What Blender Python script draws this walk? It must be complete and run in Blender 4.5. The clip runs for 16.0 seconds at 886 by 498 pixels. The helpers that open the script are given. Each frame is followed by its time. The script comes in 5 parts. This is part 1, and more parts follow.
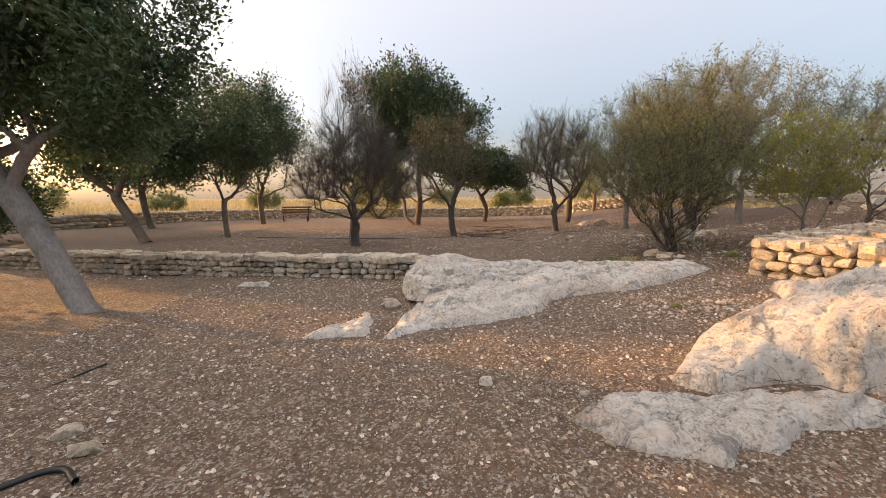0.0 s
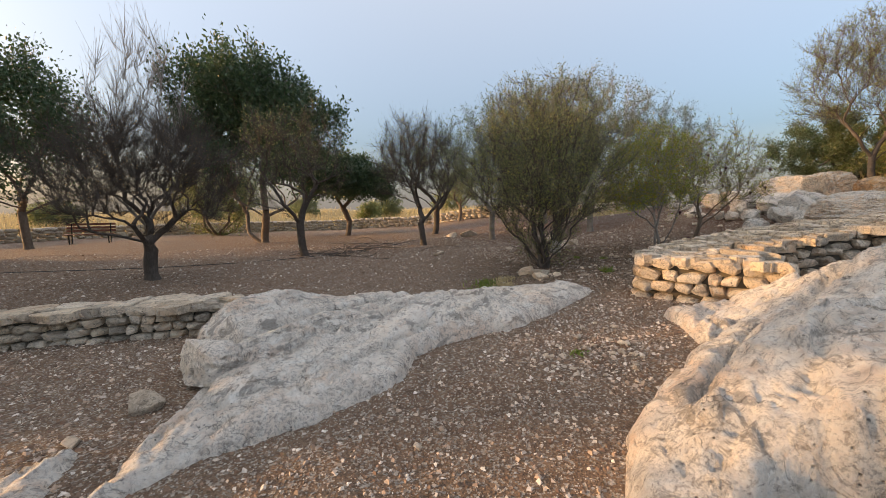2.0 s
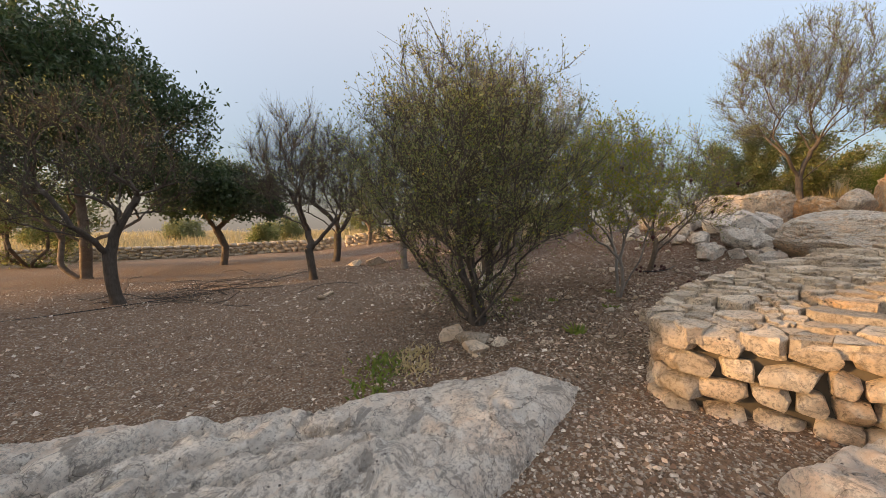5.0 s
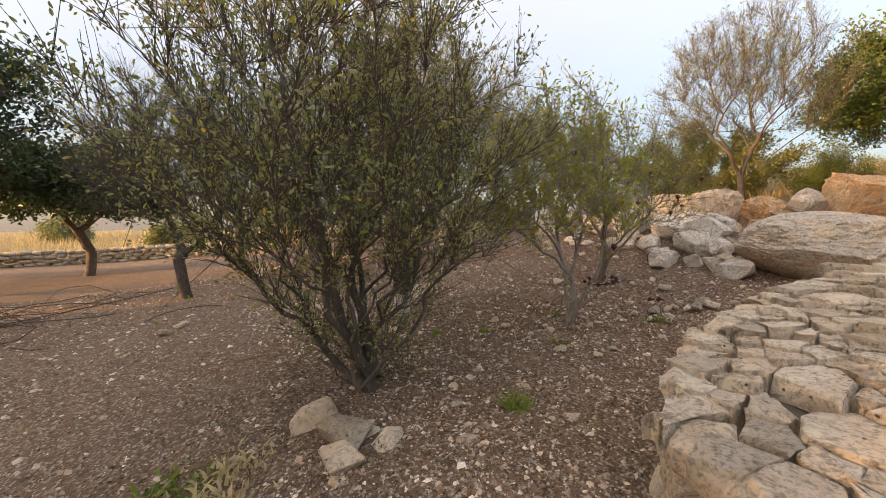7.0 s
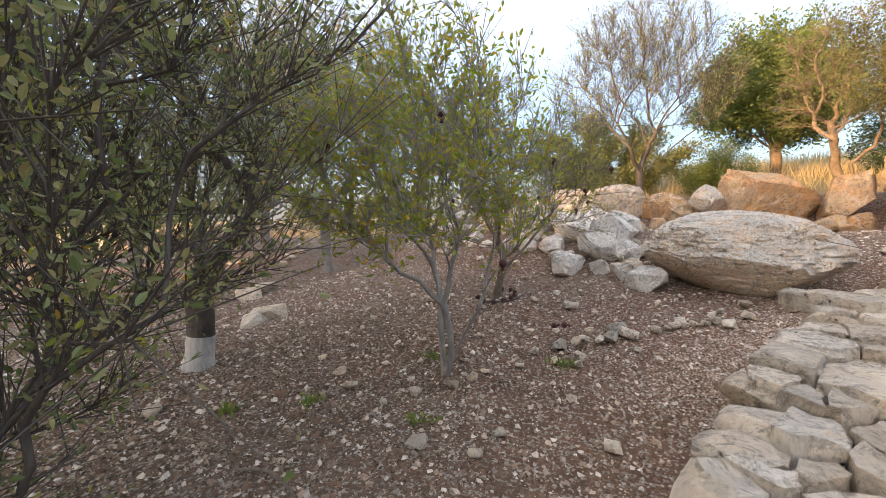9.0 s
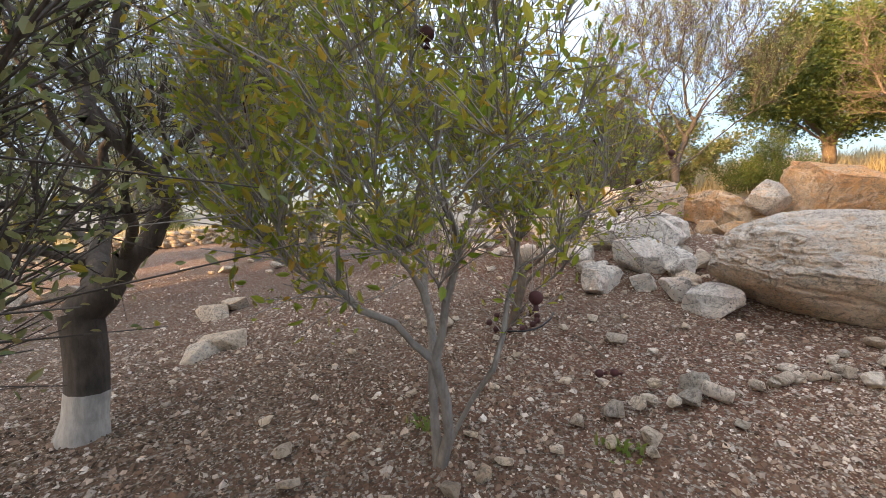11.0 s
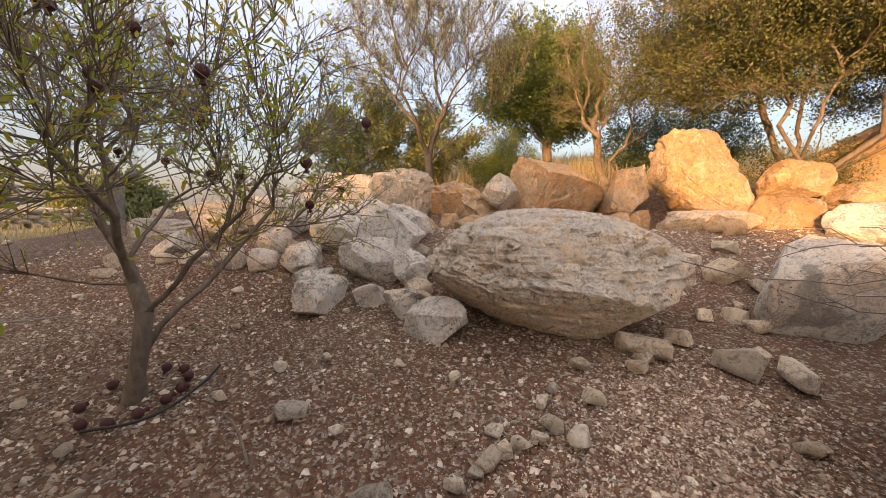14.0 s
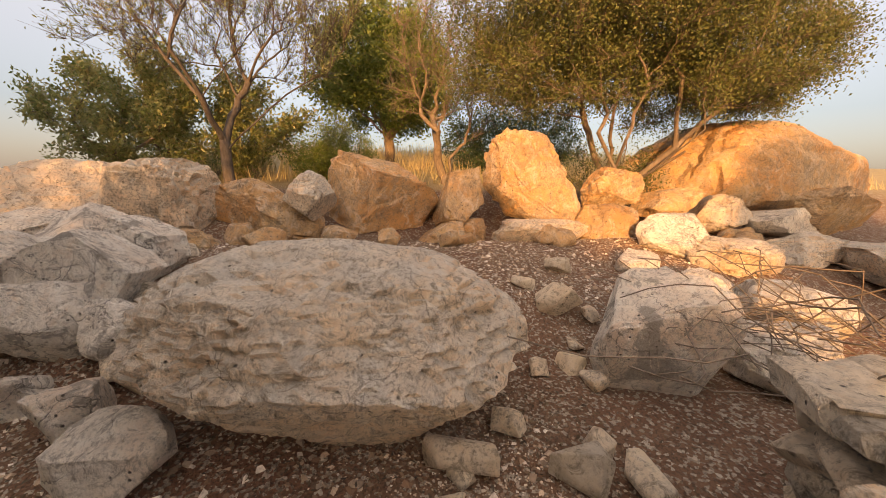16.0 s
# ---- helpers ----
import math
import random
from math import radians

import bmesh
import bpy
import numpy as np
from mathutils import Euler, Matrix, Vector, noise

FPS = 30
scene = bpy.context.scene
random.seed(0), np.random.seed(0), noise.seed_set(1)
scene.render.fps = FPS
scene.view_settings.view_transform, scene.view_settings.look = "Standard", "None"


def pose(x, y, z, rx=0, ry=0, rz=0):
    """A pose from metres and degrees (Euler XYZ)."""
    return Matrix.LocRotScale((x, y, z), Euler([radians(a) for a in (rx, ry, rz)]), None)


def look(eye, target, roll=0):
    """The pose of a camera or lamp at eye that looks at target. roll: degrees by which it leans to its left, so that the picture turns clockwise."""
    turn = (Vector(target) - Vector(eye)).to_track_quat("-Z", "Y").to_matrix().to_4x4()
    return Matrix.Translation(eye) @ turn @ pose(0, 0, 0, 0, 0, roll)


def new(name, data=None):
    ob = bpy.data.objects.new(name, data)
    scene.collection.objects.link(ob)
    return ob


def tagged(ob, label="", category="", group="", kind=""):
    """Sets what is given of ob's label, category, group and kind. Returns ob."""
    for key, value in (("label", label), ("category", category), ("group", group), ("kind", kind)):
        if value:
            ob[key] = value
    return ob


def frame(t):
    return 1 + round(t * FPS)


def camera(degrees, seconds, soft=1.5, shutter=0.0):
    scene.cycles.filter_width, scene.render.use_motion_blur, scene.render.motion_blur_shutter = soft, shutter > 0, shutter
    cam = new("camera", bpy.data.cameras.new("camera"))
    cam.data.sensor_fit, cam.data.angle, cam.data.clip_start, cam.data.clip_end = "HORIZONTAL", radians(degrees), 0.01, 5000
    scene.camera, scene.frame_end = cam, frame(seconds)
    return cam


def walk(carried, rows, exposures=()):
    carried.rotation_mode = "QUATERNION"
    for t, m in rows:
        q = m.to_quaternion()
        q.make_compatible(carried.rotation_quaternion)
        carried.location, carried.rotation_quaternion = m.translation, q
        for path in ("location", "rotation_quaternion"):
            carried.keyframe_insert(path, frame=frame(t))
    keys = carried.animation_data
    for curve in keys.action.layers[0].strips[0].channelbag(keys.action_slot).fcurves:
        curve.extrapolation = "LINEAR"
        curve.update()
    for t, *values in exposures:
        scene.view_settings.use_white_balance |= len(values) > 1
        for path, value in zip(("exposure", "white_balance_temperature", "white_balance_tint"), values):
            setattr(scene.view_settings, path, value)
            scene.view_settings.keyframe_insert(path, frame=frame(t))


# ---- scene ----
cam = camera(97.9, 16.0, soft=0.7)
PATH = [
    (0.0, (0.009, -0.037, 1.623), (0.018, 2.145, 1.343), -0.3),
    (0.5, (0.125, 0.429, 1.608), (0.31, 2.602, 1.319), -0.5),
    (1.0, (0.319, 0.891, 1.603), (0.697, 3.038, 1.31), -0.7),
    (1.5, (0.517, 1.356, 1.637), (1.052, 3.473, 1.362), -0.9),
    (2.0, (0.664, 1.846, 1.672), (1.379, 3.914, 1.442), -0.9),
    (2.5, (0.859, 2.323, 1.658), (1.727, 4.337, 1.473), -1.0),
    (3.0, (1.086, 2.807, 1.628), (2.03, 4.789, 1.484), -1.1),
    (3.5, (1.351, 3.232, 1.618), (2.352, 5.187, 1.496), -1.1),
    (4.0, (1.617, 3.651, 1.646), (2.664, 5.583, 1.527), -1.1),
    (6.5, (3.204, 5.477, 1.766), (4.535, 7.224, 1.641), -0.9),
    (7.0, (3.644, 5.702, 1.78), (5.054, 7.385, 1.649), -1.0),
    (7.5, (4.078, 5.893, 1.799), (5.595, 7.481, 1.659), -1.0),
    (8.0, (4.51, 6.078, 1.806), (6.114, 7.576, 1.661), -1.1),
    (8.5, (4.972, 6.253, 1.828), (6.634, 7.687, 1.675), -1.1),
    (9.0, (5.403, 6.413, 1.855), (7.138, 7.755, 1.682), -0.9),
    (11.5, (6.643, 7.123, 1.841), (8.318, 8.542, 1.7), -1.0),
    (12.0, (6.917, 7.047, 1.871), (8.553, 8.511, 1.723), -1.0),
    (12.5, (7.171, 6.98, 1.86), (8.894, 8.337, 1.693), -1.1),
    (13.0, (7.48, 6.954, 1.874), (9.424, 7.964, 1.664), -0.5),
    (13.5, (7.789, 6.9, 1.887), (9.871, 7.571, 1.65), -0.2),
    (14.0, (8.108, 6.831, 1.928), (10.264, 7.192, 1.68), -0.2),
    (14.5, (8.44, 6.69, 1.949), (10.624, 6.809, 1.7), 0.1),
    (15.0, (8.763, 6.571, 1.959), (10.946, 6.491, 1.702), 0.3),
    (15.5, (9.034, 6.466, 2.021), (11.205, 6.225, 1.75), 0.7),
    (16.0, (9.326, 6.28, 2.138), (11.465, 5.867, 1.834), 0.6),
]
walk(cam, [(t, look(eye, aim, roll)) for t, eye, aim, roll in PATH],
     [(0.0, 2.2, 9400, 22), (3.0, 1.8, 7600, 13), (7.0, 2.35, 9700, 22), (9.0, 2.75, 7700, 17), (13.0, 2.55, 8500, 21), (16.0, 2.15, 11800, 29)])

# ---- light ----
SUN_AZ, SUN_EL = -70.0, 8.0          # degrees from +y towards +x, and above the horizon
world = bpy.data.worlds.new("sky")
scene.world = world
world.use_nodes = True
wn = world.node_tree
sky = wn.nodes.new("ShaderNodeTexSky")
sky.sky_type = "NISHITA"
sky.sun_disc = False
sky.sun_elevation = radians(SUN_EL)
sky.sun_rotation = radians(SUN_AZ)
sky.air_density, sky.dust_density, sky.ozone_density = 1.0, 5.0, 3.0
background = wn.nodes["Background"]
background.inputs["Strength"].default_value = 0.15
sky_fill = wn.nodes.new("ShaderNodeMix")          # fill tone mixed into the clear sky, added to brighten shaded ground
sky_fill.data_type = "RGBA"
sky_fill.inputs["Factor"].default_value = 0.5
aloft = wn.nodes.new("ShaderNodeSeparateXYZ")
wn.links.new(wn.nodes.new("ShaderNodeTexCoord").outputs["Generated"], aloft.inputs["Vector"])
overlay = wn.nodes.new("ShaderNodeValToRGB")     # pale low down, made far brighter overhead to light the ground
overlay.color_ramp.elements.new(0.16)
for stop, tone in zip(overlay.color_ramp.elements, ((0.95, 0.98, 1.0), (0.5, 0.8, 1.3), (3.0, 3.3, 3.7))):
    stop.color = (*tone, 1)
wn.links.new(aloft.outputs["Z"], overlay.inputs["Fac"])
wn.links.new(overlay.outputs["Color"], sky_fill.inputs["B"])
wn.links.new(sky.outputs["Color"], sky_fill.inputs["A"])
wn.links.new(sky_fill.outputs["Result"], background.inputs["Color"])
sun = new("sun", bpy.data.lights.new("sun", "SUN"))
sun.data.energy, sun.data.angle, sun.data.color = 1.7, radians(0.6), (1.0, 0.64, 0.32)
az, el = radians(SUN_AZ), radians(SUN_EL)
SUN_WAY = Vector((math.sin(az) * math.cos(el), math.cos(az) * math.cos(el), math.sin(el)))
sun.matrix_world = look(SUN_WAY * 60, (0, 0, 0))


# ---- materials ----
def nodes_of(name):
    m = bpy.data.materials.new(name)
    m.use_nodes = True
    t = m.node_tree
    return m, t, t.nodes["Principled BSDF"]


def add(t, kind, **values):
    n = t.nodes.new(kind)
    for k, v in values.items():
        if k in n.inputs:
            n.inputs[k].default_value = v
    return n


def ramp(t, source, stops):
    n = t.nodes.new("ShaderNodeValToRGB")
    e = n.color_ramp.elements
    while len(e) < len(stops):
        e.new(0.5)
    for k, (at, c) in zip(e, stops):
        k.position = at
        k.color = (*c, 1) if len(c) == 3 else (c[0], c[0], c[0], 1)
    t.links.new(source, n.inputs["Fac"])
    return n.outputs["Color"]


def mix(t, fac, a, b, blend="MIX"):
    n = t.nodes.new("ShaderNodeMix")
    n.data_type, n.blend_type = "RGBA", blend
    for s, v in ((n.inputs["Factor"], fac), (n.inputs["A"], a), (n.inputs["B"], b)):
        if isinstance(v, bpy.types.NodeSocket):
            t.links.new(v, s)
        else:
            s.default_value = v if not isinstance(v, tuple) else (*v[:3], 1)
    return n.outputs["Result"]


def noise_out(t, where, scale, detail=6.0, rough=0.6, warp=0.0):
    n = add(t, "ShaderNodeTexNoise", Scale=scale, Detail=detail, Roughness=rough, Distortion=warp)
    t.links.new(where, n.inputs["Vector"])
    return n.outputs["Fac"]


def world_place(t):
    return t.nodes.new("ShaderNodeNewGeometry").outputs["Position"]


def bump(t, shader, height, strength, distance):
    b = add(t, "ShaderNodeBump", Strength=strength, Distance=distance)
    t.links.new(height, b.inputs["Height"])
    t.links.new(b.outputs["Normal"], shader.inputs["Normal"])


def limestone(name, pale, grey, stain, stain_amount, dark=0.5, by_piece=0.0, split=0.0, overlay=0.5, top_grey=0.0):
    """Weathered limestone: pale body, grey lichen film, ochre stains, small dark pits."""
    m, t, p = nodes_of(name)
    w = world_place(t)
    big = noise_out(t, w, 1.3, 5.0, 0.6, 0.4)
    mid = noise_out(t, w, 6.0, 8.0, 0.65, 0.3)
    fine = noise_out(t, w, 45.0, 6.0, 0.7)
    c = mix(t, ramp(t, mid, [(0.44, (0,)), (0.66, (1,))]), pale, grey)
    c = mix(t, ramp(t, big, [(0.62 - stain_amount * 0.3, (0,)), (0.72, (1,))]), c, stain)
    chalk = noise_out(t, w, 4.3, 6.0, 0.7, 1.5)
    c = mix(t, ramp(t, chalk, [(0.5, (0,)), (0.64, (0.8,))]), c, tuple(min(0.9, 0.35 + 0.62 * v) for v in pale))
    c = mix(t, ramp(t, chalk, [(0.3, (0.55,)), (0.45, (0,))]), c, tuple(v * k for v, k in zip(pale, (0.82, 0.66, 0.55))))
    patch = noise_out(t, w, 3.1, 9.0, 0.72, 0.8)
    c = mix(t, ramp(t, patch, [(0.55, (0,)), (0.6, (dark,))]), c, tuple(v * 0.42 for v in grey))
    film = noise_out(t, w, 1.7, 8.0, 0.7, 1.2)
    c = mix(t, ramp(t, film, [(0.5, (0,)), (0.56, (overlay,))]), c, tuple(v * 0.8 for v in grey))
    if top_grey:   # grey tone on the faces that look up, broken by noise
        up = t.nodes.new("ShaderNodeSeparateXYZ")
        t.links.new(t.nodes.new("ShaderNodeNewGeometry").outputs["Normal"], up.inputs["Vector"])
        tilt = ramp(t, mix(t, 0.45, up.outputs["Z"], film), [(0.38, (0,)), (0.56, (top_grey,))])
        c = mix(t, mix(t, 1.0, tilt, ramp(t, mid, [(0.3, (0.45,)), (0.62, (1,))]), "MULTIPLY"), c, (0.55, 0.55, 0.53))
    cavity = noise_out(t, w, 7.5, 10.0, 0.78, 2.2)   # dark stain that paints shade into the hollows this noise also sinks
    c = mix(t, ramp(t, cavity, [(0.37, (0.8,)), (0.43, (0.4,)), (0.48, (0,))]), c, tuple(v * k for v, k in zip(grey, (0.36, 0.33, 0.3))))
    pit = add(t, "ShaderNodeTexVoronoi", Scale=17.0)
    t.links.new(w, pit.inputs["Vector"])
    holes = ramp(t, pit.outputs["Distance"], [(0.07, (1,)), (0.16, (0,))])
    gate = ramp(t, noise_out(t, w, 2.4, 3.0), [(0.46, (0,)), (0.58, (1,))])
    spot = mix(t, 1.0, holes, gate, "MULTIPLY")
    c = mix(t, spot, c, (0.09, 0.08, 0.07))
    rind = mix(t, 1.0, ramp(t, fine, [(0.38, (0.85,)), (0.51, (0,))]), ramp(t, film, [(0.42, (0.15,)), (0.58, (1,))]), "MULTIPLY")
    c = mix(t, rind, c, tuple(v * 0.42 for v in grey))
    speck = noise_out(t, w, 130.0, 3.0, 0.6)
    c = mix(t, ramp(t, speck, [(0.3, (0.15,)), (0.4, (0,))]), c, tuple(v * 0.3 for v in grey))
    c = mix(t, ramp(t, speck, [(0.58, (0,)), (0.7, (0.25,))]), c, tuple(min(0.92, v * 1.2) for v in pale))
    crack = add(t, "ShaderNodeTexVoronoi", Scale=3.3)
    crack.feature = "DISTANCE_TO_EDGE"
    shift = add(t, "ShaderNodeTexNoise", Scale=5.0, Detail=5.0)
    t.links.new(w, shift.inputs["Vector"])
    sway = t.nodes.new("ShaderNodeVectorMath")
    sway.operation = "MULTIPLY_ADD"
    t.links.new(shift.outputs["Color"], sway.inputs[0])
    sway.inputs[1].default_value = (0.35, 0.35, 0.35)
    t.links.new(w, sway.inputs[2])
    t.links.new(sway.outputs["Vector"], crack.inputs["Vector"])
    cleft = mix(t, 1.0, ramp(t, crack.outputs["Distance"], [(0.004, (split,)), (0.014, (0,))]), ramp(t, noise_out(t, w, 1.9, 3.0), [(0.5, (0,)), (0.58, (1,))]), "MULTIPLY")
    c = mix(t, cleft, c, (0.07, 0.062, 0.055))
    if by_piece:
        r = t.nodes.new("ShaderNodeObjectInfo").outputs["Random"]
        tone = ramp(t, r, [(0.0, (0.5, 0.49, 0.47)), (0.3, (0.9, 0.8, 0.68)), (0.6, (1.05, 1.02, 0.98)), (0.8, (1.05, 0.96, 0.86)), (1.0, (0.66, 0.58, 0.5))])
        c = mix(t, by_piece, c, tone, "MULTIPLY")
    t.links.new(c, p.inputs["Base Color"])
    p.inputs["Roughness"].default_value = 0.9
    h = mix(t, 0.35, mid, fine)
    h = mix(t, 0.3, h, patch)
    h = mix(t, 0.35, h, cavity)
    h = mix(t, spot, h, (0.0, 0.0, 0.0))
    h = mix(t, cleft, h, (0.1, 0.1, 0.1))
    bump(t, p, h, 1.0, 0.14)
    return m


def leaf_paint(name, colours, shine=0.45, glow=0.35):
    """Leaves: a tone for each leaf, light through the blade."""
    m, t, p = nodes_of(name)
    r = t.nodes.new("ShaderNodeNewGeometry").outputs["Random Per Island"]
    c = ramp(t, r, [(i / max(1, len(colours) - 1), k) for i, k in enumerate(colours)])
    t.links.new(c, p.inputs["Base Color"])
    p.inputs["Roughness"].default_value = shine
    s = t.nodes.new("ShaderNodeBsdfTranslucent")
    t.links.new(c, s.inputs["Color"])
    x = add(t, "ShaderNodeMixShader")
    x.inputs["Fac"].default_value = glow
    t.links.new(p.outputs["BSDF"], x.inputs[1])
    t.links.new(s.outputs["BSDF"], x.inputs[2])
    t.links.new(x.outputs["Shader"], t.nodes["Material Output"].inputs["Surface"])
    return m


def bark_paint(name, a, b):
    m, t, p = nodes_of(name)
    w = world_place(t)
    stretch = add(t, "ShaderNodeMapping")
    stretch.inputs["Scale"].default_value = (1, 1, 0.25)
    t.links.new(w, stretch.inputs["Vector"])
    n = noise_out(t, stretch.outputs["Vector"], 38.0, 6.0, 0.65)
    k = noise_out(t, w, 5.0, 4.0)
    c = mix(t, ramp(t, n, [(0.3, (0,)), (0.7, (1,))]), a, b)
    c = mix(t, ramp(t, k, [(0.45, (0,)), (0.7, (0.6,))]), c, tuple(v * 0.5 for v in a))
    t.links.new(c, p.inputs["Base Color"])
    p.inputs["Roughness"].default_value = 0.88
    bump(t, p, n, 0.8, 0.012)
    return m


def plain(name, colour, rough=0.7, metal=0.0, spread=0.25, scale=20.0):
    m, t, p = nodes_of(name)
    n = noise_out(t, world_place(t), scale, 5.0)
    c = mix(t, n, tuple(v * (1 - spread) for v in colour), tuple(min(1, v * (1 + spread)) for v in colour))
    t.links.new(c, p.inputs["Base Color"])
    p.inputs["Roughness"].default_value, p.inputs["Metallic"].default_value = rough, metal
    bump(t, p, n, 0.3, 0.004)
    return m


def chips(name, colours, rough=0.9):
    """Small loose bits, a tone for each bit."""
    m, t, p = nodes_of(name)
    r = t.nodes.new("ShaderNodeNewGeometry").outputs["Random Per Island"]
    c = ramp(t, r, [(i / max(1, len(colours) - 1), k) for i, k in enumerate(colours)])
    n = noise_out(t, world_place(t), 60.0, 4.0)
    c = mix(t, ramp(t, n, [(0.35, (0.35,)), (0.6, (0,))]), c, (0.12, 0.1, 0.08))
    t.links.new(c, p.inputs["Base Color"])
    p.inputs["Roughness"].default_value = rough
    return m


def soil():
    """Stony earth: brown clay, grey grit, red earth by the terraces, dry grass beyond the far wall."""
    m, t, p = nodes_of("stony_soil")
    w = world_place(t)
    xyz = t.nodes.new("ShaderNodeSeparateXYZ")
    t.links.new(w, xyz.inputs["Vector"])

    def zone(axis, a, b):
        n = add(t, "ShaderNodeMapRange")
        n.inputs["From Min"].default_value, n.inputs["From Max"].default_value = a, b
        t.links.new(xyz.outputs[axis], n.inputs["Value"])
        return n.outputs["Result"]

    big = noise_out(t, w, 0.55, 5.0, 0.6, 0.5)
    mid = noise_out(t, w, 5.0, 7.0, 0.65)
    fine = noise_out(t, w, 60.0, 5.0, 0.7)
    c = mix(t, ramp(t, mid, [(0.3, (0,)), (0.7, (1,))]), (0.11, 0.066, 0.042), (0.27, 0.172, 0.11))
    c = mix(t, ramp(t, big, [(0.45, (0,)), (0.62, (0.55,))]), c, (0.2, 0.132, 0.088))
    red = mix(t, 1.0, ramp(t, big, [(0.4, (1,)), (0.65, (0.3,))]), zone("X", 6.0, 9.5), "MULTIPLY")
    c = mix(t, red, c, mix(t, mid, (0.11, 0.048, 0.029), (0.26, 0.122, 0.073)))
    orchard = mix(t, 1.0, zone("Y", 8.0, 14.0), zone("X", 6.0, 0.0), "MULTIPLY")
    c = mix(t, orchard, c, mix(t, mid, (0.16, 0.092, 0.056), (0.32, 0.185, 0.112)))
    cell = add(t, "ShaderNodeTexVoronoi", Scale=55.0)
    t.links.new(w, cell.inputs["Vector"])
    grit = ramp(t, cell.outputs["Color"], [(0.0, (0.5, 0.43, 0.35)), (0.5, (0.16, 0.12, 0.09)), (1.0, (0.6, 0.54, 0.46))])
    show = ramp(t, cell.outputs["Color"], [(0.62, (0,)), (0.66, (0.85,))])
    c = mix(t, show, c, grit)
    c = mix(t, ramp(t, fine, [(0.36, (0.8,)), (0.53, (0,))]), c, (0.06, 0.038, 0.027))
    straw = mix(t, noise_out(t, w, 1.7, 8.0, 0.7), (0.2, 0.16, 0.085), (0.46, 0.36, 0.2))
    north = ramp(t, zone("Y", 30.0, 36.0), [(0.0, (0,)), (1.0, (1,))])
    west = ramp(t, zone("X", -17.0, -21.0), [(0.0, (0,)), (1.0, (1,))])
    east = ramp(t, zone("X", 15.8, 18.0), [(0.0, (0,)), (1.0, (1,))])
    for z in (north, west, east):
        c = mix(t, z, c, straw)
    t.links.new(c, p.inputs["Base Color"])
    p.inputs["Roughness"].default_value = 0.95
    h = mix(t, 0.5, fine, cell.outputs["Distance"])
    h = mix(t, 0.4, h, mid)
    bump(t, p, h, 1.0, 0.05)
    return m


ROCK = limestone("bedrock_limestone", (0.92, 0.85, 0.76), (0.72, 0.66, 0.59), (0.8, 0.61, 0.48), 0.35, 0.8, 0.0, 0.6, 0.12)
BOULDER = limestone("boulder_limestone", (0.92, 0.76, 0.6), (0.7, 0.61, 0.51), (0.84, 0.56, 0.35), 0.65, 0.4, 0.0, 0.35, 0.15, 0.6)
WALLSTONE = limestone("wall_limestone", (0.9, 0.81, 0.69), (0.7, 0.62, 0.53), (0.74, 0.5, 0.3), 0.2, 0.3, 0.8, 0.0, 0.15)
OCHRE = limestone("ochre_limestone", (0.72, 0.5, 0.29), (0.6, 0.5, 0.38), (0.68, 0.32, 0.12), 0.85, 0.4, 0.4, 0.3, 0.3)
SOIL = soil()
CORE = plain("wall_core_earth", (0.1, 0.085, 0.065), 0.95, 0, 0.4)
BARK = bark_paint("brown_bark", (0.13, 0.095, 0.07), (0.24, 0.19, 0.15))
BARK_GREY = bark_paint("grey_bark", (0.2, 0.18, 0.16), (0.34, 0.31, 0.28))
BARK_DARK = bark_paint("dark_bark", (0.055, 0.045, 0.038), (0.12, 0.1, 0.085))
LIME_WASH = bark_paint("limewashed_bark", (0.4, 0.38, 0.35), (0.6, 0.58, 0.54))
CAROB = leaf_paint("carob_leaves", [(0.03, 0.065, 0.03), (0.06, 0.11, 0.045), (0.045, 0.09, 0.04), (0.1, 0.14, 0.06)], 0.4, 0.3)
OLIVE = leaf_paint("grey_green_leaves", [(0.13, 0.17, 0.08), (0.2, 0.24, 0.12), (0.26, 0.26, 0.1), (0.15, 0.19, 0.1)], 0.45, 0.45)
BUCKTHORN = leaf_paint("small_olive_leaves", [(0.1, 0.145, 0.045), (0.2, 0.24, 0.09), (0.3, 0.31, 0.14), (0.26, 0.22, 0.09)], 0.35, 0.45)
POMEGRANATE = leaf_paint("pomegranate_leaves", [(0.18, 0.27, 0.03), (0.32, 0.37, 0.05), (0.48, 0.44, 0.07), (0.22, 0.3, 0.04), (0.6, 0.36, 0.06)], 0.45, 0.6)
HILL_GREEN = leaf_paint("hill_tree_leaves", [(0.05, 0.095, 0.02), (0.1, 0.155, 0.034), (0.17, 0.205, 0.05), (0.08, 0.125, 0.03)], 0.5, 0.3)
BUSH_LEAF = leaf_paint("olive_brown_leaves", [(0.055, 0.08, 0.02), (0.1, 0.125, 0.034), (0.15, 0.145, 0.055), (0.08, 0.1, 0.03)], 0.6, 0.25)
DRY_LEAF = leaf_paint("dry_leaves", [(0.16, 0.1, 0.05), (0.28, 0.18, 0.08), (0.22, 0.16, 0.09)], 0.7, 0.3)
STRAW = leaf_paint("dry_grass", [(0.45, 0.36, 0.19), (0.58, 0.47, 0.27), (0.36, 0.3, 0.16)], 0.7, 0.35)
WEED = leaf_paint("green_weed", [(0.12, 0.2, 0.04), (0.22, 0.26, 0.05)], 0.5, 0.4)
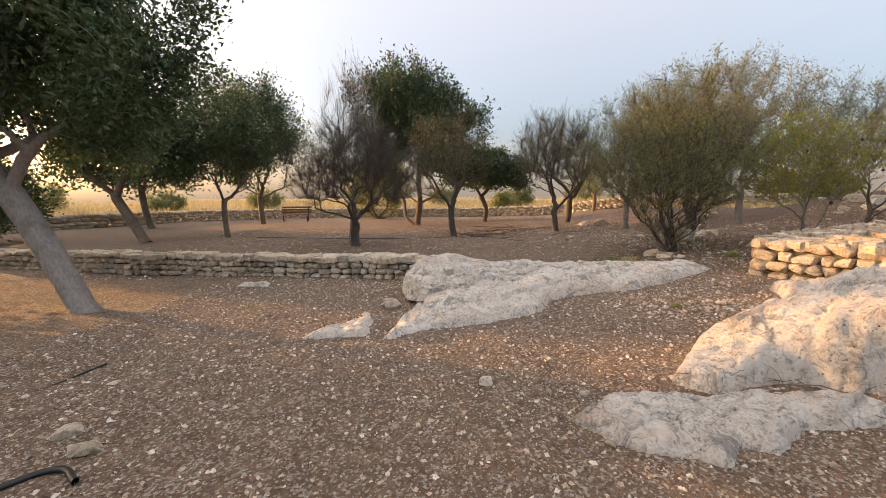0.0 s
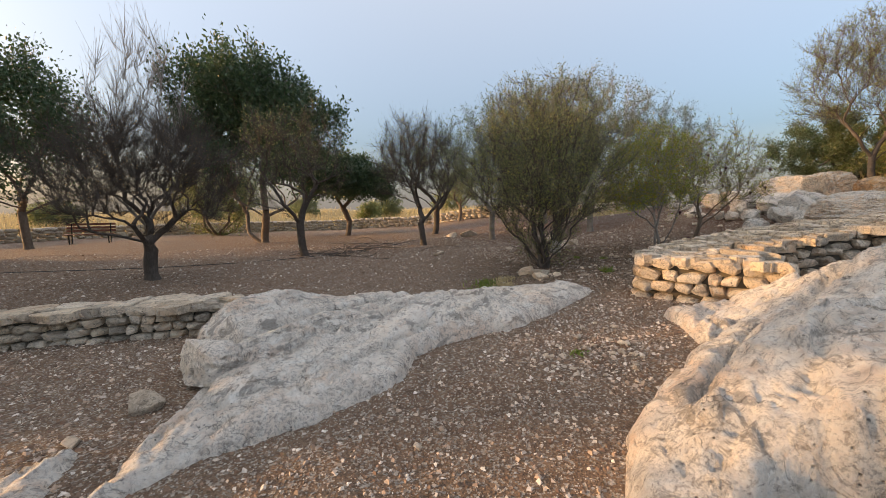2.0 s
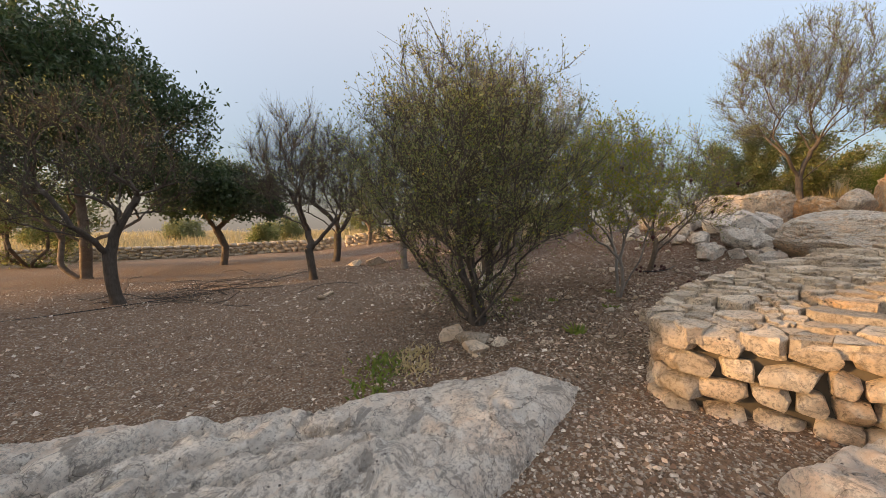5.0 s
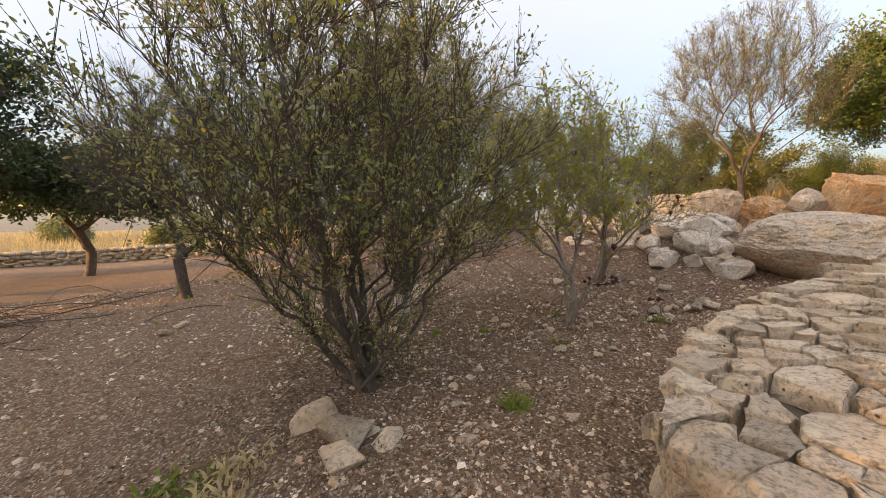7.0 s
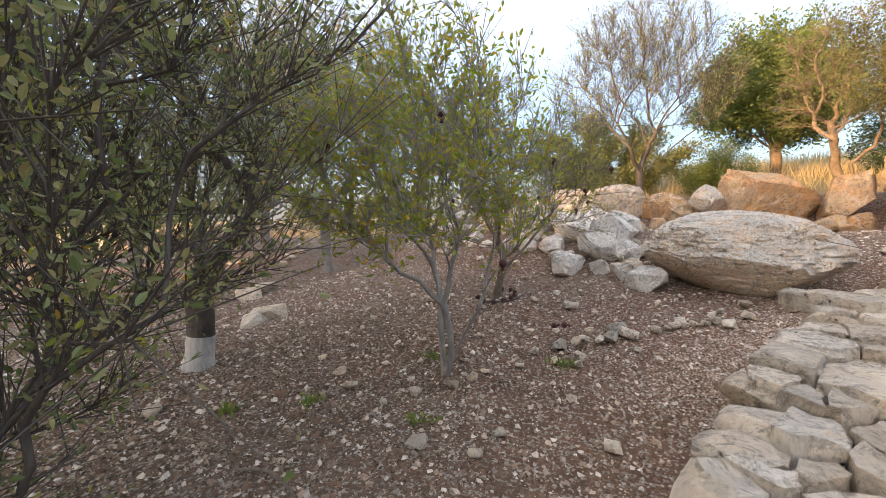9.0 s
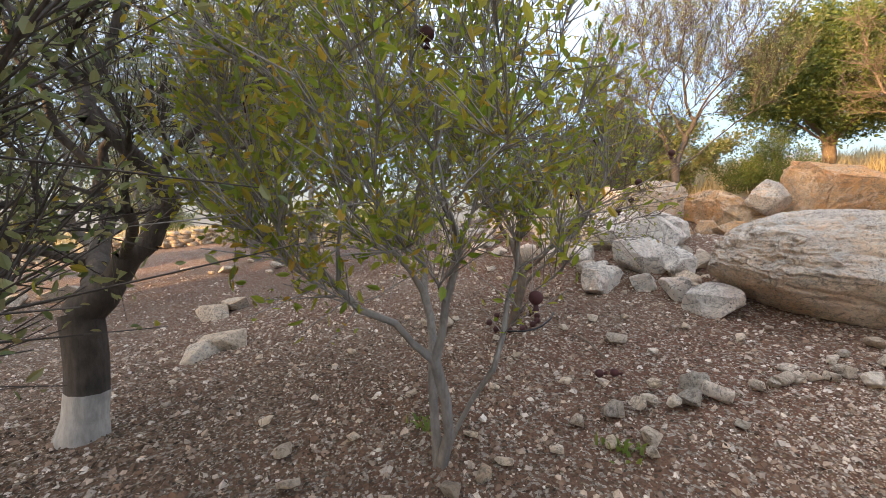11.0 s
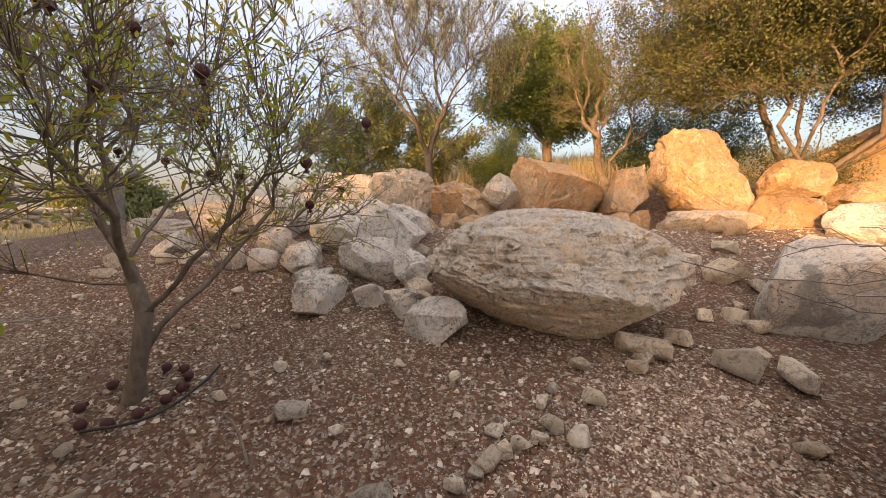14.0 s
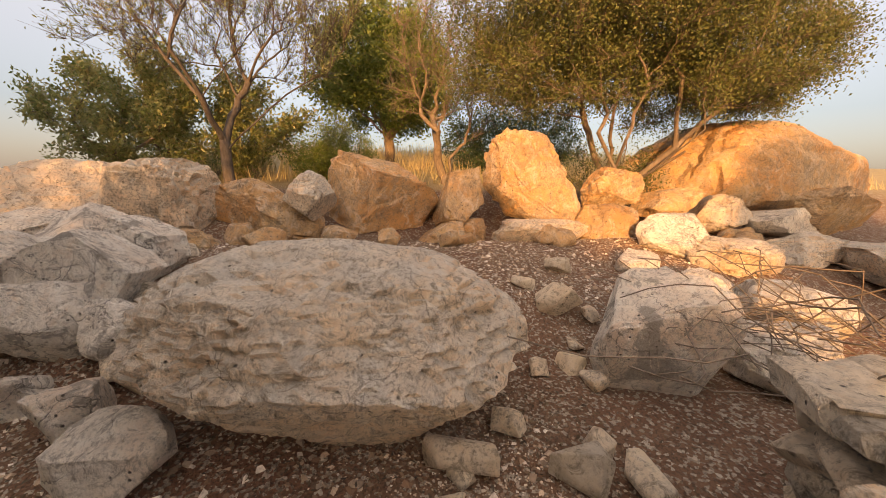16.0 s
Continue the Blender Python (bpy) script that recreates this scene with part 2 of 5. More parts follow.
PEBBLE = chips("limestone_chips", [(0.86, 0.76, 0.64), (0.2, 0.118, 0.075), (0.9, 0.82, 0.73), (0.26, 0.16, 0.105), (0.15, 0.09, 0.06), (0.74, 0.58, 0.45), (0.24, 0.13, 0.08), (0.18, 0.11, 0.075), (0.5, 0.36, 0.26)])
LITTER = chips("leaf_litter", [(0.07, 0.05, 0.035), (0.15, 0.1, 0.06), (0.045, 0.035, 0.028), (0.22, 0.16, 0.1)])
FRUIT = plain("dark_red_rind", (0.06, 0.016, 0.016), 0.75, 0, 0.6, 30.0)
HOSE = plain("black_polythene", (0.012, 0.012, 0.013), 0.4)
BENCH_WOOD = plain("reddish_bench_wood", (0.2, 0.085, 0.055), 0.7)
BENCH_METAL = plain("dark_painted_steel", (0.03, 0.03, 0.03), 0.5, 0.6)
RAG = plain("faded_pink_cloth", (0.5, 0.2, 0.17), 0.9)


# ---- making meshes ----
def mesh_of(name, v, faces, material, smooth=True, crisp=0):
    """A mesh from an array of places and arrays of faces with equal corners each."""
    me = bpy.data.meshes.new(name)
    v = np.asarray(v, float)
    faces = [np.asarray(f, int) for f in (faces if isinstance(faces, list) else [faces]) if len(f)]
    loops = np.concatenate([f.ravel() for f in faces])
    sizes = np.concatenate([np.full(len(f), f.shape[1]) for f in faces])
    me.vertices.add(len(v))
    me.vertices.foreach_set("co", v.ravel())
    me.loops.add(len(loops))
    me.loops.foreach_set("vertex_index", loops)
    me.polygons.add(len(sizes))
    me.polygons.foreach_set("loop_start", np.concatenate([[0], np.cumsum(sizes)[:-1]]))
    me.polygons.foreach_set("loop_total", sizes)
    me.polygons.foreach_set("use_smooth", np.full(len(sizes), smooth))
    me.materials.append(material)
    me.update(calc_edges=True)
    if crisp:
        me.set_sharp_from_angle(angle=radians(crisp))
    return me


def part(name, me, parent=None, m=None, label=""):
    """One mesh as one object, under its thing."""
    ob = new(name, me)
    if m is not None:
        ob.matrix_basis = m
    if parent is not None:
        ob.parent = parent
    return tagged(ob, label)


def thing(name, x, y, z, label, category, group="", kind=""):
    ob = new(name)
    ob.matrix_basis = pose(x, y, z)
    ob.empty_display_size = 0.1
    return tagged(ob, label, category, group, kind)


def s01(a, b, x):
    u = np.clip((np.asarray(x, float) - a) / (b - a), 0, 1)
    return u * u * (3 - 2 * u)


def soft(x, k):
    return k * np.logaddexp(0, np.asarray(x, float) / k)


def ground_height(x, y):
    """The lie of the land: a flat orchard, a rise to the east, a terrace and a ridge."""
    x, y = np.asarray(x, float), np.asarray(y, float)
    low = 0.46 * s01(1.0, 6.2, x) * (1 - 0.25 * s01(10, 16, y)) + 0.125 * (soft(x - 7.6, 0.3) - soft(x - 12, 0.5))
    orchard = 0.22 * s01(8.5, 13, y) * (1 - s01(0, 6, x))
    u = x + 0.1 * (y - 7)
    hill = (0.3 * s01(11.5, 12.5, u) + 0.27 * s01(12.2, 13.6, u) + 0.63 * s01(13.9, 15.6, u) + 1.45 * s01(15.6, 25, x)) * (1 - 0.85 * s01(10, 19, y))
    pit = -0.25 * s01(5.3, 5.8, x) * (1 - s01(9.0, 9.6, x)) * (1 - s01(4.9, 5.3, y)) * s01(2.6, 3.4, y)
    field = 1.7 * np.maximum(s01(33, 75, y), s01(21, 60, -x)) * (1 - s01(4, 12, x))
    return low + orchard + hill + pit + field


def hz(x, y):
    return float(ground_height(x, y))


def lumps(x, y, seed=0.0):
    """Cheap rolling unevenness over the plan."""
    return (np.sin(x * 1.7 + y * 0.9 + seed) * np.sin(y * 1.3 - x * 0.6 + 2 * seed)
            + 0.5 * np.sin(x * 4.1 - y * 2.3 + seed) * np.sin(y * 3.7 + x * 1.1))


def fbm(p, octaves=4, scale=1.0, seed=0.0):
    """Noise at many places, layer by layer."""
    out = np.empty(len(p))
    off = Vector((seed * 7.13, seed * 3.7, seed * 5.9))
    for i, q in enumerate(p):
        out[i] = noise.fractal(Vector(q) * scale + off, 0.9, 2.1, octaves)
    return out


def grid_faces(nx, ny):
    i = np.arange(nx * ny).reshape(ny, nx)
    return np.stack([i[:-1, :-1], i[:-1, 1:], i[1:, 1:], i[1:, :-1]], -1).reshape(-1, 4)


# ---- ground ----
def spaced(fine_a, fine_b, step, far):
    inner = np.arange(fine_a, fine_b + step / 2, step)
    grow_by = np.cumsum(step * 1.13 ** np.arange(1, 200))
    grow_by = grow_by[grow_by < far]
    return np.concatenate([fine_a - grow_by[::-1], inner, fine_b + grow_by])


gx, gy = spaced(-5.0, 14.0, 0.1, 900), spaced(-1.0, 13.0, 0.1, 900)
GX, GY = np.meshgrid(gx, gy)
GZ = ground_height(GX, GY)
near = np.exp(-(np.maximum(0, np.hypot(GX - 5, GY - 6) - 14) / 10) ** 2)
GZ = GZ + 0.014 * lumps(GX * 1.6, GY * 1.6) * near + 0.03 * lumps(GX * 0.35, GY * 0.35, 3.0)
flat = np.stack([GX.ravel(), GY.ravel(), GZ.ravel()], 1)
ground = tagged(new("ground", mesh_of("ground", flat, grid_faces(len(gx), len(gy)), SOIL)),
                "stony brown and red earth with dry grass beyond", "ground", kind="structure")


# ---- stones ----
def stone_mesh(name, seed, material, detail=2, blocky=0.55, rough=0.1):
    """A broken stone in a unit box: a rounded block, knocked off by a few flat breaks."""
    rng = np.random.RandomState(seed)
    bm = bmesh.new()
    bmesh.ops.create_icosphere(bm, subdivisions=detail, radius=1.0)
    v = np.array([q.co for q in bm.verts])
    f = np.array([[q.index for q in k.verts] for k in bm.faces])
    bm.free()
    v = np.sign(v) * np.abs(v) ** blocky
    for _ in range(13):
        d = rng.normal(size=3)
        d /= np.linalg.norm(d)
        reach = np.abs(v @ d).max()
        over = np.maximum(0, v @ d - reach * rng.uniform(0.66, 0.9))
        v -= over[:, None] * d
    v += (fbm(v, 3, 2.2, seed) * rough)[:, None] * v
    v -= (v.max(0) + v.min(0)) / 2
    v /= (v.max(0) - v.min(0))
    return mesh_of(name, v, f, material, True, 24)


def shard_mesh(name, seed, material):
    """A stone broken on flat faces, in a unit box."""
    rng = np.random.RandomState(seed)
    bm = bmesh.new()
    for q in rng.normal(size=(15, 3)):
        q = q / np.abs(q).max() ** 0.75 / np.linalg.norm(q) ** 0.25 * rng.uniform(0.8, 1.0)
        bm.verts.new(q)
    hull = bmesh.ops.convex_hull(bm, input=bm.verts[:])
    bmesh.ops.delete(bm, geom=[g for g in hull["geom_interior"] if isinstance(g, bmesh.types.BMVert)], context="VERTS")
    bmesh.ops.bevel(bm, geom=bm.edges[:], offset=0.05, segments=1, affect="EDGES", clamp_overlap=True)
    bmesh.ops.triangulate(bm, faces=bm.faces[:])
    bm.verts.index_update()
    v = np.array([q.co for q in bm.verts])
    f = np.array([[q.index for q in k.verts] for k in bm.faces])
    bm.free()
    v += (fbm(v, 3, 2.5, seed) * 0.05)[:, None] * v
    v -= (v.max(0) + v.min(0)) / 2
    v /= (v.max(0) - v.min(0))
    return mesh_of(name, v, f, material, True, 22)


WALL_SHAPES = [stone_mesh("wall_stone", 10 + k, WALLSTONE, 2, 0.42, 0.07) for k in range(18)]
LOOSE_SHAPES = [shard_mesh("loose_stone", 50 + k, WALLSTONE) for k in range(14)]
OCHRE_SHAPES = [shard_mesh("ochre_stone", 80 + k, OCHRE) for k in range(8)]


def set_stone(shapes, rng, parent, at, size, turn=0.0, tip=6.0, name="stone"):
    m = pose(*at, rng.uniform(-tip, tip), rng.uniform(-tip, tip), turn) @ Matrix.Diagonal((*size, 1))
    return part(name, shapes[rng.randint(len(shapes))], parent, m)


def polyline(points, step):
    """Places and headings at even steps along a line of points."""
    p = np.array(points, float)
    d = np.r_[0, np.cumsum(np.hypot(*np.diff(p, axis=0).T))]
    s = np.arange(0, d[-1], step)
    return np.stack([np.interp(s, d, p[:, 0]), np.interp(s, d, p[:, 1])], 1), d[-1]


def on_line(points, s):
    p = np.array(points, float)
    d = np.r_[0, np.cumsum(np.hypot(*np.diff(p, axis=0).T))]
    x, y = np.interp(s, d, p[:, 0]), np.interp(s, d, p[:, 1])
    x2, y2 = np.interp(s + 0.05, d, p[:, 0]), np.interp(s + 0.05, d, p[:, 1])
    x1, y1 = np.interp(s - 0.05, d, p[:, 0]), np.interp(s - 0.05, d, p[:, 1])
    return x, y, math.degrees(math.atan2(y2 - y1, x2 - x1)), d[-1]


def wall_face(parent, line, low, top, course, long, depth, seed, lean=0.0, side=1, skip=None):
    """Courses of rough stones along a line; low and top give heights along it."""
    rng = np.random.RandomState(seed)
    length = on_line(line, 0)[3]
    count = 0
    for k in range(12):
        s = rng.uniform(-0.1, 0.05)
        row = course * rng.uniform(0.9, 1.1)
        while s < length:
            w = long * rng.uniform(0.65, 1.45)
            x, y, turn, _ = on_line(line, s + w / 2)
            z0, z1 = low(x, y), top(x, y)
            n = max(1, round((z1 - z0) / course))
            if k < n:
                h = (z1 - z0) / n
                nx, ny = -math.sin(radians(turn)) * side, math.cos(radians(turn)) * side
                inset = depth * 0.5 + lean * (k + 0.5) * h + rng.uniform(-0.015, 0.02)
                at = (x + nx * inset, y + ny * inset, z0 + (k + 0.5) * h + rng.uniform(-0.012, 0.012))
                tall = h * rng.uniform(0.9, 1.08)
                if skip is None or not skip(*at):
                    set_stone(WALL_SHAPES, rng, parent, at, (w * rng.uniform(0.92, 1.0), depth * rng.uniform(0.85, 1.1), tall), turn, 6)
                    count += 1
            s += w
    return count


# ---- bedrock and boulders ----
def inside_distance(outline, x, y):
    """Distance to a closed outline, positive within."""
    p = np.array(outline, float)
    q = np.roll(p, -1, 0)
    best = np.full(x.shape, 1e9)
    inside = np.zeros(x.shape, bool)
    for (ax, ay), (bx, by) in zip(p, q):
        ex, ey = bx - ax, by - ay
        u = np.clip(((x - ax) * ex + (y - ay) * ey) / (ex * ex + ey * ey), 0, 1)
        best = np.minimum(best, np.hypot(x - ax - u * ex, y - ay - u * ey))
        cross = (ay > y) != (by > y)
        inside ^= cross & (x < (bx - ax) * (y - ay) / (by - ay + 1e-12) + ax)
    return np.where(inside, best, -best)


def outcrop(name, outline, height, label, edge=0.25, step=0.04, seed=1, crease=(), material=None, rough=0.022):
    """Bedrock that breaks through the soil: a lumpy top within an outline. crease: lines along which it is cleft."""
    p = np.array(outline, float)
    lo, hi = p.min(0) - 0.3, p.max(0) + 0.3
    xs, ys = np.arange(lo[0], hi[0], step), np.arange(lo[1], hi[1], step)
    x, y = np.meshgrid(xs, ys)
    flat_p = np.stack([x.ravel(), y.ravel(), np.zeros(x.size)], 1)
    wob = fbm(flat_p, 4, 1.9, seed).reshape(x.shape)
    d = inside_distance(outline, x, y) + 0.07 * wob
    n1 = fbm(flat_p, 5, 1.1, seed + 3).reshape(x.shape)
    n2 = fbm(flat_p, 4, 5.0, seed + 5).reshape(x.shape)
    rise = np.sqrt(np.clip(1 - (1 - np.clip(d / edge, 0, 1)) ** 2, 0, 1))
    z = height(x, y) * rise * (1 + 0.14 * n1) + rough * n2 * rise
    n3 = fbm(flat_p, 3, 13.0, seed + 8).reshape(x.shape)
    z += 0.03 * np.round(3.5 * n1 + 3 * wob) / 3 * rise - 0.022 * np.abs(n2) * rise + 0.012 * n3 * rise - 0.03 * s01(0.35, 0.6, n3 + 0.5 * n2) * rise
    along, across = 0.85 * x + 0.53 * y, 0.53 * x - 0.85 * y
    n4 = fbm(np.stack([along.ravel() * 0.7, across.ravel() * 2.1, np.zeros(x.size)], 1), 5, 1.0, seed + 11).reshape(x.shape)
    n5 = fbm(np.stack([along.ravel() * 1.5, across.ravel() * 1.2, np.zeros(x.size)], 1), 5, 1.3, seed + 13).reshape(x.shape)
    z -= (0.055 * np.exp(-(n4 / 0.045) ** 2) * s01(-0.25, 0.1, n1) + 0.04 * np.exp(-(n5 / 0.03) ** 2) * s01(-0.1, 0.2, n2 + n1)) * rise
    z += 0.035 * s01(0.0, 0.07, n4) * rise
    for line, depth, wide in crease:
        cd = np.full(x.shape, 1e9)
        for (ax, ay), (bx, by) in zip(line[:-1], line[1:]):
            ex, ey = bx - ax, by - ay
            u = np.clip(((x - ax) * ex + (y - ay) * ey) / (ex * ex + ey * ey), 0, 1)
            cd = np.minimum(cd, np.hypot(x - ax - u * ex, y - ay - u * ey))
        z -= depth * np.exp(-(np.maximum(0, cd + 0.05 * n2) / wide) ** 2) * rise
    base = ground_height(x, y)
    out = np.where(d > -0.02, base + z, base - 0.05 + np.clip(d, -0.4, 0) * 0.8)
    v = np.stack([x.ravel(), y.ravel(), out.ravel()], 1)
    f = grid_faces(len(xs), len(ys))
    keep = (d.ravel()[f] > -0.16).any(1)
    used = np.unique(f[keep])
    back = np.full(len(v), -1)
    back[used] = np.arange(len(used))
    c = v[used].mean(0)
    ob = new(name, mesh_of(name, v[used] - c, back[f[keep]], material or ROCK))
    ob.location = c
    return tagged(ob, label, "rock", kind="structure")


def boulder(name, at, size, label, seed, turn=0.0, tip=(0, 0), material=None, detail=5, blocky=0.75, cuts=9, rough=0.14, group="", category="boulder", taper=0.0, shallow=0.6,
            planes=(), ledges=0.25, dents=1.0):
    """A great loose stone: rounded block with flat breaks, ledges and a rough skin."""
    rng = np.random.RandomState(seed)
    bm = bmesh.new()
    bmesh.ops.create_icosphere(bm, subdivisions=detail, radius=1.0)
    v = np.array([q.co for q in bm.verts])
    f = np.array([[q.index for q in k.verts] for k in bm.faces])
    bm.free()
    v = np.sign(v) * np.abs(v) ** blocky
    for _ in range(cuts):
        d = rng.normal(size=3)
        d /= np.linalg.norm(d)
        reach = (v @ d).max()
        over = np.maximum(0, v @ d - reach * rng.uniform(shallow, 0.92))
        v -= over[:, None] * d * 0.97
    for *d, reach in planes:
        d = np.array(d) / np.linalg.norm(d)
        v -= np.maximum(0, v @ d - reach)[:, None] * d * 0.93
    big, mid, fine = fbm(v, 3, 1.0, seed), fbm(v, 4, 2.7, seed + 2), fbm(v, 4, 8.0, seed + 1)
    ledge = np.mod(v[:, 2] * 2.6 + big * 1.3 + v[:, 0] * 0.3, 1)
    v *= (1 + rough * big + rough * 0.45 * mid + rough * 0.45 * fine - rough * ledges * s01(0.7, 1.0, ledge) + rough * 0.5 * np.abs(mid)
          - rough * 0.8 * np.abs(fine) - dents * rough * 0.5 * s01(0.12, 0.2, mid + 0.3 * fine))[:, None]
    v[:, :2] *= (1 - taper * np.clip(-v[:, 2], 0, 1) ** 1.3)[:, None]
    v -= (v.max(0) + v.min(0)) / 2
    v /= (v.max(0) - v.min(0))
    v *= np.array(size)
    ob = new(name, mesh_of(name, v, f, material or BOULDER, True, 26))
    ob.matrix_basis = pose(*at, *tip, turn)
    return tagged(ob, label, category, group)


main_outline = [(-0.66, 4.35), (-0.1, 4.78), (0.65, 4.95), (1.42, 5.42), (1.7, 5.95), (2.2, 6.15), (2.9, 5.98), (3.5, 6.05), (4.1, 6.25),
                (4.72, 6.5), (4.45, 7.1), (3.8, 7.35), (3.0, 7.4), (2.4, 7.75), (1.8, 8.15), (0.4, 8.6), (-0.55, 8.2), (-0.7, 7.2), (-0.15, 6.6), (-0.45, 5.4)]
outcrop("bedrock_outcrop", main_outline,
        lambda x, y: 0.06 + 0.3 * s01(4.3, 7.2, y) * (1 - s01(2.6, 4.7, x)) + 0.1 * s01(2.6, 4.4, x) + 0.1 * (1 - s01(-0.3, 0.7, x)) * s01(6.2, 7.0, y),
        "pale grey bedrock limestone outcrop with dark clefts and pits", 0.4, 0.032, 4,
        [([(-0.1, 6.5), (0.7, 7.0), (1.5, 7.5), (2.1, 7.6)], 0.34, 0.1), ([(0.3, 6.0), (1.0, 6.5), (1.8, 6.8), (2.9, 6.7)], 0.17, 0.035), ([(1.2, 7.2), (2.6, 7.0), (3.3, 6.6)], 0.17, 0.04), ([(-0.2, 6.6), (-0.3, 5.7), (-0.5, 4.9)], 0.17, 0.05), ([(0.2, 7.3), (1.2, 7.9)], 0.2, 0.05), ([(0.9, 5.6), (1.9, 6.2)], 0.1, 0.03)])
outcrop("bedrock_slab", [(-1.6, 4.4), (-1.45, 4.72), (-0.98, 5.12), (-0.88, 4.95), (-0.95, 4.5), (-1.25, 4.45)],
        lambda x, y: 0.1 + 0 * x, "low pale limestone slab in the soil", 0.15, 0.025, 9)
outcrop("bedrock_slab", [(-3.95, 7.2), (-3.85, 7.42), (-3.4, 7.45), (-3.35, 7.28)],
        lambda x, y: 0.06 + 0 * x, "small flat limestone slab near the low wall", 0.1, 0.025, 10)
outcrop("bedrock_slab", [(0.98, 2.62), (1.4, 3.0), (1.85, 2.88), (2.45, 2.8), (3.1, 2.55), (3.6, 2.4), (3.0, 2.3), (2.4, 2.36), (2.08, 2.14), (1.92, 2.24), (1.72, 2.08), (1.25, 2.24)],
        lambda x, y: 0.09 + 0 * x, "flat pinkish limestone slab flush with the soil", 0.16, 0.025, 12, rough=0.03)
ledge_outline = [(1.98, 3.1), (2.2, 3.35), (2.62, 3.78), (3.05, 3.95), (3.5, 4.0), (3.68, 4.2), (4.15, 4.35), (4.3, 4.75), (4.6, 5.2), (5.2, 5.0), (5.6, 4.65),
                 (6.6, 4.3), (7.2, 3.2), (6.5, 1.6), (4.8, 1.7), (3.6, 2.5), (2.8, 2.85), (2.2, 2.92)]
outcrop("bedrock_ledge", ledge_outline,
        lambda x, y: 0.14 + 0.5 * s01(2.0, 3.6, x) * (1 - s01(3.3, 4.35, y - 0.35 * s01(3.5, 5.2, x))) + 0.26 * s01(4.4, 5.6, x) * (1 - s01(4.4, 5.1, y)),
        "large pale limestone ledge with an ochre lower shelf", 0.13, 0.034, 6,
        [([(2.9, 3.5), (3.6, 3.75), (4.2, 3.9), (5.4, 3.9)], 0.14, 0.05), ([(3.9, 4.25), (4.8, 4.4), (5.6, 4.2)], 0.09, 0.05), ([(3.2, 3.1), (3.9, 3.4), (4.6, 3.3)], 0.06, 0.035), ([(2.4, 3.1), (3.0, 3.2)], 0.05, 0.03)])
boulder("rock_block", (-0.32, 6.2, 0.16), (0.55, 0.9, 0.5), "grey limestone block against the bedrock outcrop", 31, 20, material=ROCK, detail=4)

# ---- dry stone walls ----
BAST_TOP = lambda x, y: 0.995 + 0.12 * max(0.0, x - 5.4)
west_line = [(5.5, 4.5), (5.25, 4.95), (5.08, 5.4), (4.86, 5.9), (4.98, 6.12), (5.2, 6.3), (5.6, 6.47)]
north_line = [(5.6, 6.48), (6.4, 6.62), (7.0, 6.54), (7.6, 6.4), (8.25, 6.17), (8.95, 5.8), (9.6, 5.4), (10.1, 5.05), (10.4, 4.82), (10.4, 4.45)]
inner_line = [(5.75, 4.55), (5.72, 5.0), (6.3, 5.12), (7.4, 5.0), (8.4, 4.72), (9.4, 4.22)]


def wall_core(name, outline, top, drop, label, skin=0.1):
    """The earth and rubble in the middle of a wall."""
    p = np.array(outline, float)
    c = p.mean(0)
    n = len(p)
    lo = np.array([[x, y, hz(x, y) - 0.2] for x, y in p])
    hi = np.array([[x, y, top(x, y) - drop] for x, y in p])
    v = np.concatenate([lo, hi])
    f = [[i, (i + 1) % n, n + (i + 1) % n, n + i] for i in range(n)]
    me = mesh_of(name, v, [np.array(f), np.array([list(range(n, 2 * n))])], CORE, False)
    return tagged(new(name, me), label, "wall", kind="structure")


core_outline = [(5.62, 4.6), (5.4, 5.0), (5.22, 5.45), (5.02, 5.88), (5.15, 6.1), (5.38, 6.3), (5.7, 6.42), (6.4, 6.46), (7.0, 6.38), (7.6, 6.24), (8.18, 6.02), (8.85, 5.66), (9.5, 5.26), (9.98, 4.92), (10.22, 4.74), (10.22, 4.45),
                (9.3, 4.35), (8.4, 4.85), (7.4, 5.14), (6.3, 5.26), (5.66, 5.1), (5.66, 4.6)]
terrace_wall = wall_core("wall_terrace", core_outline, BAST_TOP, 0.1, "curved dry stone terrace wall of pale limestone, flat paved top")
wall_face(terrace_wall, west_line, lambda x, y: hz(x, y) - 0.05, BAST_TOP, 0.175, 0.23, 0.26, 3, 0.06, -1)
wall_face(terrace_wall, north_line, lambda x, y: hz(x, y) - 0.05, BAST_TOP, 0.115, 0.25, 0.26, 4, 0.05, -1)
wall_face(terrace_wall, inner_line, lambda x, y: hz(x, y) - 0.05, BAST_TOP, 0.14, 0.26, 0.22, 5, 0.04, 1)


